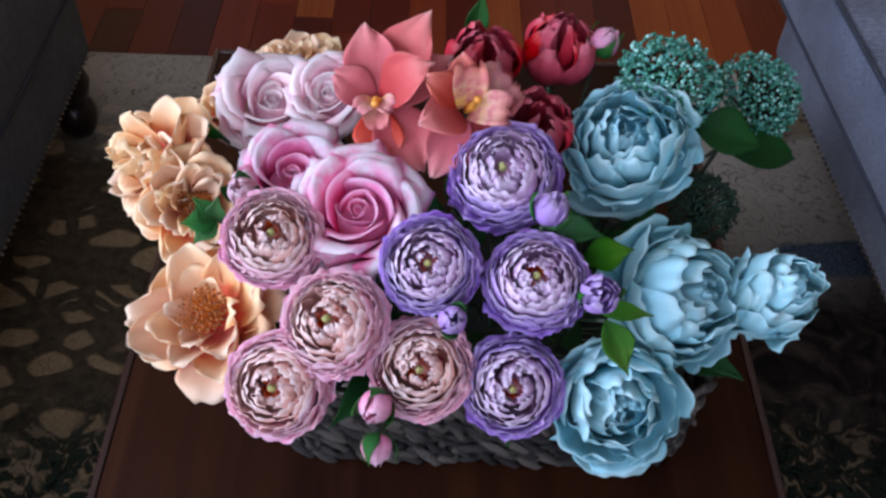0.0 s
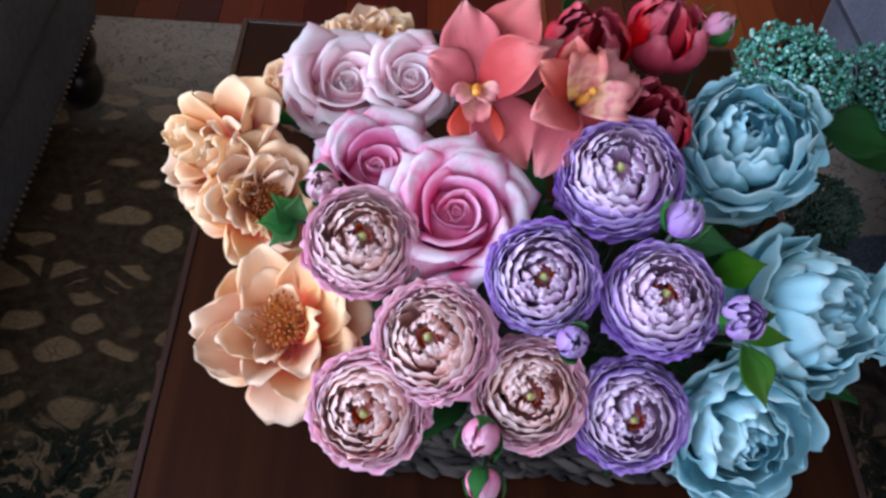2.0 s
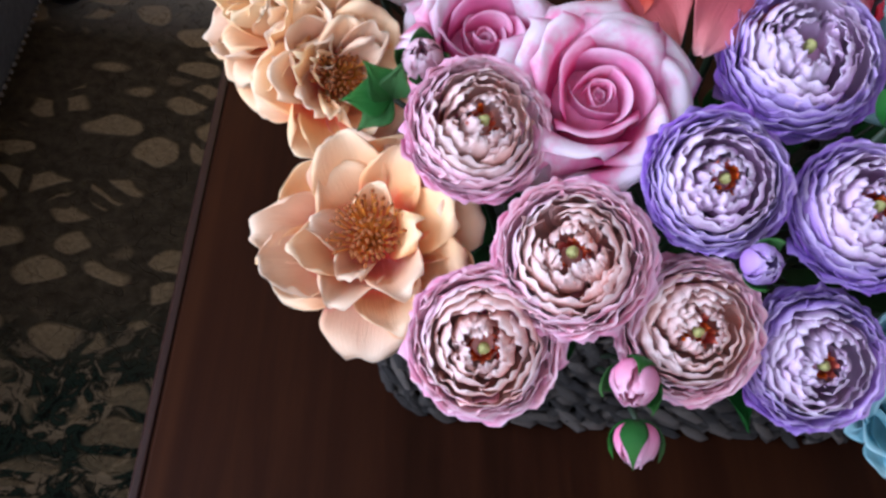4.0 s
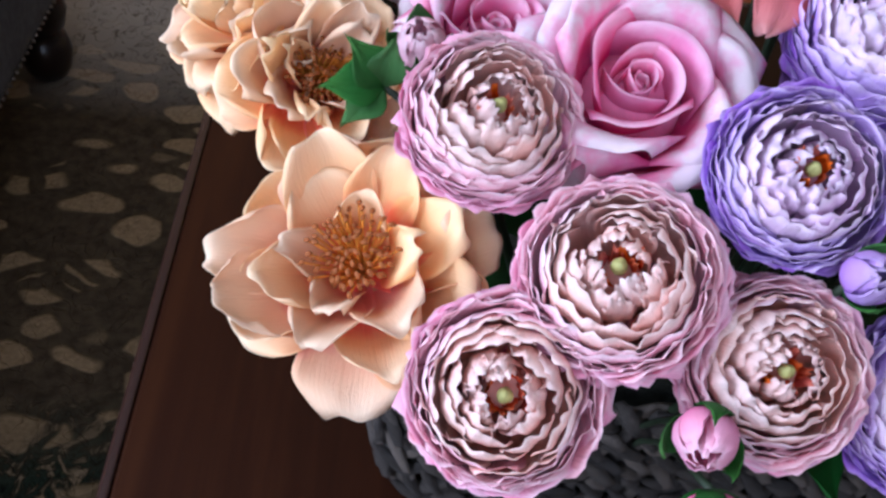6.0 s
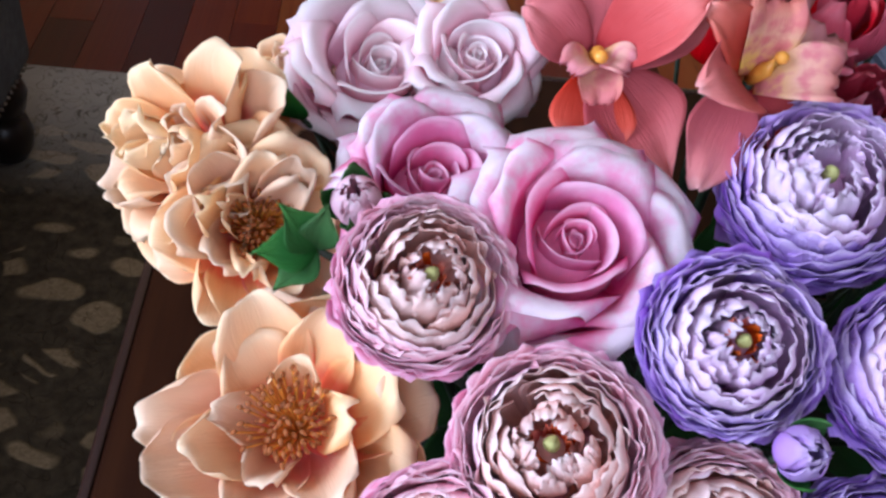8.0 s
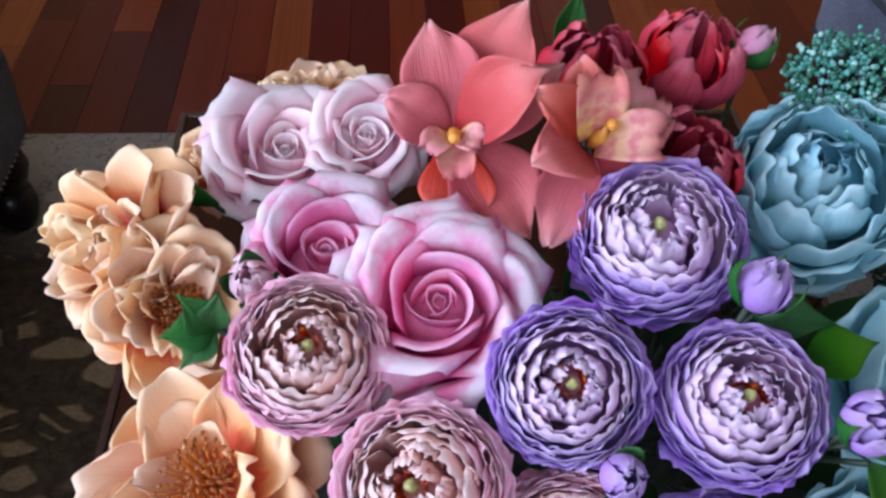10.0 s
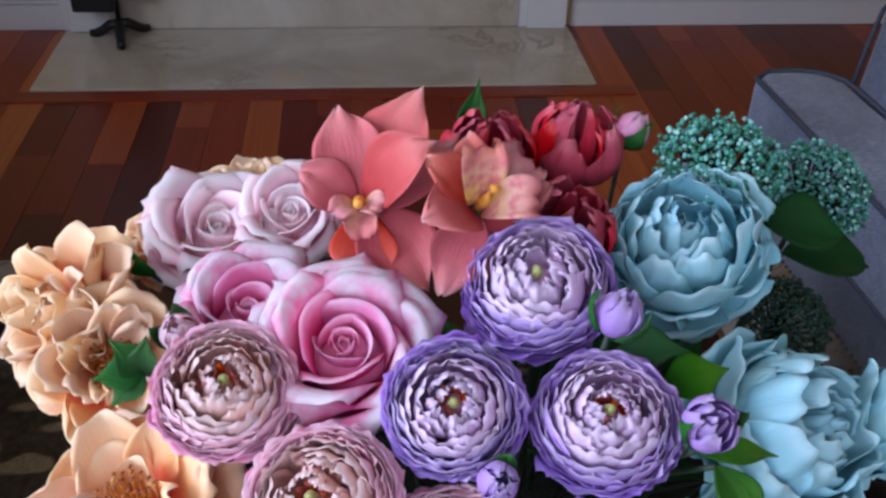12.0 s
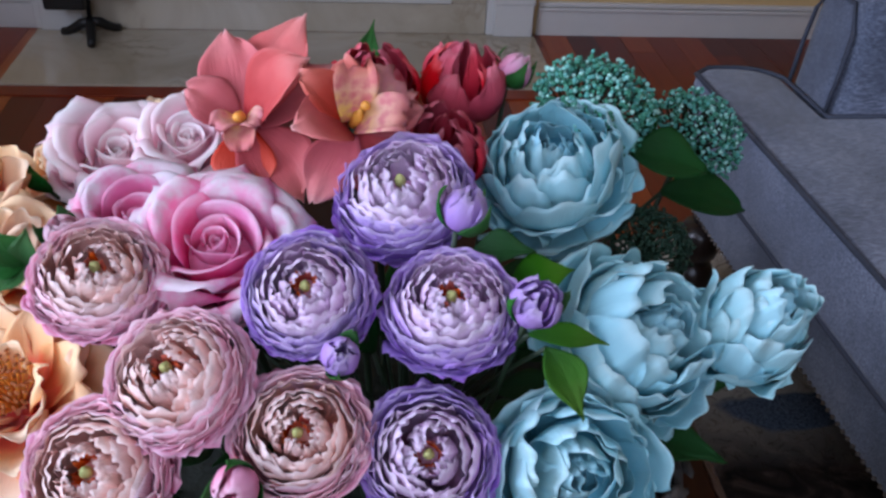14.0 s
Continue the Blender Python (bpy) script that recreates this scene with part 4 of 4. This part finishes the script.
for poly in strand_mesh.polygons:
    poly.use_smooth = True
rest, built = bmesh.new(), 0
for row in range(10):
    grow = 0.006 * row / 9 + U(-0.001, 0.001)
    path = rounded_path(BX0 - grow, BX1 + grow, BY0 - grow, BY1 + grow, 0.045, 0.0095)
    n = len(path)
    for i in range(n):
        a, b = path[i], path[(i + 1) % n]
        d = (b - a).normalized()
        tilt = Matrix.Rotation(math.atan2(d.y, d.x), 4, "Z") @ Matrix.Rotation(radians((38 if (i + row) % 2 else -38) + U(-18, 18)), 4, "Y") @ Matrix.Rotation(U(-0.3, 0.3), 4, "Z")
        out = Vector((d.y, -d.x, 0)) * ((0.003 if (i + row) % 2 else -0.001) + U(-0.0015, 0.0015)) + Vector((0, 0, U(-0.0025, 0.0025)))
        m = Matrix.Translation(a + out + Vector((0, 0, 0.009 + row * 0.0128))) @ tilt @ Matrix.Diagonal((0.0165 * U(0.75, 1.25), 0.0042 * U(0.8, 1.2), 0.0046 * U(0.75, 1.3), 1))
        if a.y < BY0 + 0.03 and row < 7 and a.x < 0.2 and built < 290:
            ob = new("strand", strand_mesh)
            ob.parent = basket
            ob.matrix_basis = m
            built += 1
        else:
            bmesh.ops.create_icosphere(rest, subdivisions=1, radius=1, matrix=m)
part("weave", rest, STRAW, basket)["kind"] = "stuff"

# ---- blooms ----
for at, axis, R in (((-0.109, 0.462, 0.733), (0.10, -0.44, 0.89), 0.0335), ((-0.062, 0.404, 0.713), (-0.25, -0.44, 0.86), 0.0355),
                    ((-0.099, 0.375, 0.679), (-0.14, -0.66, 0.74), 0.0351), ((-0.002, 0.383, 0.692), (-0.07, -0.60, 0.79), 0.0333)):
    ranunculus("blush pink silk ranunculus with ruffled petals and red heart", at, axis, R, PINK_OUT, PINK_MID, PINK_IN, "pink ranunculus")
for at, axis, R, hot in (((0.054, 0.510, 0.755), (-0.20, -0.38, 0.90), 0.0390, False), ((0.002, 0.433, 0.742), (-0.12, -0.57, 0.81), 0.0325, True),
                         ((0.074, 0.425, 0.737), (-0.08, -0.38, 0.92), 0.0341, True), ((0.061, 0.377, 0.683), (-0.08, -0.68, 0.73), 0.0335, True)):
    ranunculus("violet silk ranunculus with pale ruffled inner petals", at, axis, R, VIOLET_OUT, VIOLET_MID, VIOLET_IN, "violet ranunculus", 10, hot)
rose("pink rose with white-rimmed petals, wide open", (-0.050, 0.486, 0.738), (-0.05, -0.48, 0.88), 0.0455, ROSE, ROSE_HEART, "pink roses", 0.4)
rose("pink rose with deep pink heart", (-0.104, 0.538, 0.722), (0.04, -0.36, 0.93), 0.042, ROSE, ROSE_HEART, "pink roses", 1.4)
rose("pale pink rose, nearly white at the rims", (-0.130, 0.621, 0.724), (0.12, -0.40, 0.90), 0.044, ROSE_PALE, ROSE_PALE, "pink roses", 2.2)
rose("pale pink rose beside the coral orchid", (-0.083, 0.618, 0.736), (0.02, -0.48, 0.88), 0.034, ROSE_PALE, ROSE_PALE, "pink roses", 3.0)
peony("pale blue silk peony with cupped ruffled petals", (0.148, 0.556, 0.752), (-0.22, -0.48, 0.85), 0.0535, "blue peonies", 1.0, 0.3)
peony("pale blue silk peony, wide and leaning outwards", (0.184, 0.444, 0.703), (0.42, -0.46, 0.78), 0.0545, "blue peonies", 1.0, 1.3)
peony("pale blue silk peony, half closed", (0.250, 0.448, 0.706), (0.22, -0.40, 0.89), 0.050, "blue peonies", 0.68, 2.1)
peony("pale blue silk peony low at the basket's edge", (0.135, 0.374, 0.668), (0.02, -0.76, 0.65), 0.0475, "blue peonies", 1.0, 3.3)
open_rose("peach garden rose, fully open, with orange stamens", (-0.158, 0.431, 0.686), (-0.19, -0.40, 0.90), 0.063, "peach roses", 0.2)
open_rose("peach garden rose with brown stamens", (-0.177, 0.522, 0.702), (0.25, -0.62, 0.74), 0.055, "peach roses", 1.1, True, 0.45)
open_rose("peach garden rose facing outwards", (-0.222, 0.562, 0.706), (-0.66, -0.40, 0.63), 0.062, "peach roses", 2.0, False, 0.2)
open_rose("peach garden rose at the back of the basket", (-0.122, 0.700, 0.706), (-0.1, -0.05, 0.99), 0.048, "peach roses", 0.7, False, 0.2)
open_rose("small peach garden rose, half open", (-0.175, 0.640, 0.704), (-0.3, -0.2, 0.93), 0.036, "peach roses", 2.7, False, 0.3)
tulip("red silk tulip with crinkled petals", (0.040, 0.620, 0.780), (-0.05, -0.30, 0.95), 0.029, 0.2)
tulip("tall red silk tulip with crinkled petals", (0.102, 0.650, 0.772), (0.06, -0.2, 0.98), 0.030, 1.0, 0.1)
tulip("red silk tulip half hidden by the peony", (0.080, 0.560, 0.764), (0.0, -0.40, 0.92), 0.027, 1.9)
orchid("coral orchid with pale spotted lip", (-0.040, 0.560, 0.779), (-0.1, -0.55, 0.83),
       ((103, 0.056, 0.021, 0.14, 0.18), (62, 0.074, 0.023, 0.02, 0.24), (22, 0.046, 0.020, 0.55, 0.35), (154, 0.038, 0.016, 0.20, 0.15), (-50, 0.062, 0.026, -0.2, -0.05), (30, 0.064, 0.020, -0.05, 0.1), (-88, 0.046, 0.020, -0.25, 0.0)), lip=(-85, 0.021))
orchid("coral orchid turned aside, with pale lip", (0.026, 0.548, 0.783), (0.15, -0.6, 0.78),
       ((150, 0.040, 0.013, 0.45, 0.25), (95, 0.040, 0.016, 0.10, 0.2), (205, 0.042, 0.019, 0.40, 0.2), (-62, 0.056, 0.022, -0.15, 0.0), (-118, 0.056, 0.018, -0.1, 0.0), (20, 0.046, 0.018, -0.1, 0.15)), lip=(42, 0.036))
bud("pink bud with green sepals hanging over the basket", (-0.032, 0.353, 0.688), (-0.3, -0.8, 0.3), 0.0125, PINK_OUT, "flower buds")
bud("pink bud with green sepals, drooping", (-0.029, 0.331, 0.673), (0.05, -0.8, -0.55), 0.0115, PINK_OUT, "flower buds")
bud("lilac bud just opening", (0.018, 0.391, 0.736), (0.1, -0.6, 0.8), 0.0105, VIOLET_MID, "flower buds", 2)
bud("lilac bud held in green sepals", (0.082, 0.453, 0.780), (0.35, 0.05, 0.93), 0.0135, VIOLET_MID, "flower buds", 3)
bud("lilac bud unfolding beside the blue peony", (0.110, 0.393, 0.764), (0.15, -0.5, 0.85), 0.0125, VIOLET_MID, "flower buds", 2, 0.35)
bud("pale bud with green sepals beside the tulip", (0.138, 0.648, 0.776), (0.5, 0.1, 0.85), 0.0135, PINK_OUT, "flower buds", 3)
bud("pale lilac bud with long green sepals", (-0.137, 0.506, 0.735), (-0.15, -0.45, 0.88), 0.012, PINK_MID, "flower buds", 4)
sedum("teal green sedum cluster", (0.185, 0.607, 0.772), (0.1, -0.35, 0.93), 0.040, BERRY, 420)
sedum("teal green sedum cluster on a long stem", (0.275, 0.645, 0.735), (0.25, -0.3, 0.92), 0.036, BERRY)
sedum("sedum cluster with its shade painted in dark green", (0.215, 0.538, 0.705), (0.15, -0.4, 0.9), 0.028, BERRY_SHADED, 400)
for along, size in (((-0.9, -0.25, 0.1), 0.027), ((-0.55, 0.1, 0.75), 0.026), ((-0.6, -0.6, -0.35), 0.024), ((0.15, 0.1, 0.95), 0.022)):
    leaf("green lobed leaf beside the peach rose", (-0.151, 0.480, 0.730), along, (0, -0.6, 0.8), size, size * 0.75, GREEN, 0.10)
leaf("bright green serrated leaf over the peony", (0.118, 0.395, 0.735), (0.35, -0.6, -0.45), (0.2, -0.6, 0.75), 0.040, 0.024, LIME, 0.05)
leaf("narrow green leaf over the blue peony", (0.110, 0.402, 0.738), (0.9, 0.05, -0.15), (0, -0.5, 0.85), 0.045, 0.014, LIME, 0.03)
leaf("broad dark green leaf", (0.205, 0.578, 0.748), (0.85, -0.15, -0.1), (0, -0.45, 0.9), 0.052, 0.042, DARK_GREEN, sharp=0.3)
leaf("broad dark green leaf below the sedum", (0.245, 0.618, 0.696), (0.9, 0.1, -0.2), (0.1, -0.5, 0.85), 0.075, 0.040, DARK_GREEN, sharp=0.3)
leaf("dark green leaf behind the blue peony", (0.215, 0.605, 0.735), (0.25, 0.4, 0.5), (0, -0.8, 0.5), 0.05, 0.018, DARK_GREEN)
leaf("green leaf standing up behind the tulips", (0.030, 0.672, 0.755), (0.25, 0.25, 0.9), (0.1, -0.9, 0.4), 0.045, 0.020, GREEN, 0.03)
leaf("olive green leaf beside the violet ranunculus", (0.108, 0.448, 0.735), (0.8, 0.1, 0.2), (0, -0.5, 0.85), 0.036, 0.026, LIME)
leaf("dark green leaf between the blooms", (0.090, 0.468, 0.745), (0.6, -0.3, 0.2), (0, -0.5, 0.85), 0.035, 0.022, DARK_GREEN)
leaf("dark green leaf under the blue peony", (0.250, 0.480, 0.680), (0.8, 0.3, -0.2), (0, -0.4, 0.9), 0.07, 0.03, DARK_GREEN)
leaf("green leaf behind the peach roses", (-0.165, 0.585, 0.715), (-0.3, -0.3, 0.8), (-0.3, -0.7, 0.5), 0.028, 0.016, GREEN)
leaf("dark green leaf low among the pink blooms", (-0.03, 0.42, 0.68), (0.3, -0.8, 0.1), (0, -0.4, 0.9), 0.04, 0.022, DARK_GREEN)
leaf("dark green leaf in the gap between roses", (-0.10, 0.42, 0.67), (0.2, -0.6, 0.3), (0, -0.5, 0.85), 0.035, 0.022, DARK_GREEN)

for i in range(46):
    a, q = i * 2.39996, math.sqrt((i + 0.5) / 46)
    at = (BASKET_MID.x + math.cos(a) * q * 0.19, BASKET_MID.y - 0.03 + math.sin(a) * q * 0.11, 0.565 + 0.05 * (1 - q) + U(-0.01, 0.02))
    leaf("dark green leaf tucked low in the basket", at, (math.cos(a), math.sin(a), U(0.1, 0.7)), (0, -0.3, 0.95), U(0.05, 0.075), U(0.026, 0.038), DARK_GREEN)

# ---- floor boards ----
WIDE = 0.083
unit = bpy.data.meshes.new("plank")
bm = boxed(-0.5, 0.5, -0.5, 0.5, -1.0, 0.0)
bm.to_mesh(unit)
bm.free()
unit.materials.append(PLANK)
boards = tagged(new("floor"), "glossy cherry wood floor boards of mixed tones", "floor", "", "structure")
fill = bmesh.new()
x = LEFT
while x < RIGHT:
    y = NEAR - U(0, 0.9)
    while y < FAR:
        length = U(0.55, 1.35)
        y1 = min(y + length, FAR)
        y0 = max(y, NEAR)
        if y1 > y0 + 0.01:
            if y1 > 1.45 and -1.6 < x < 2.2:
                ob = new("plank", unit)
                ob.parent = boards
                ob.matrix_basis = Matrix.LocRotScale((x + WIDE / 2, (y0 + y1) / 2, U(-0.0006, 0.0)), None, (WIDE - 0.0012, y1 - y0 - 0.0014, 0.012))
            else:
                box(fill, x + 0.0006, x + WIDE - 0.0006, y0 + 0.0007, y1 - 0.0007, -0.012, -0.0012)
        y += length
    x += WIDE
part("planks", fill, PLANK, boards, "cherry boards under the rug", False)["kind"] = "stuff"
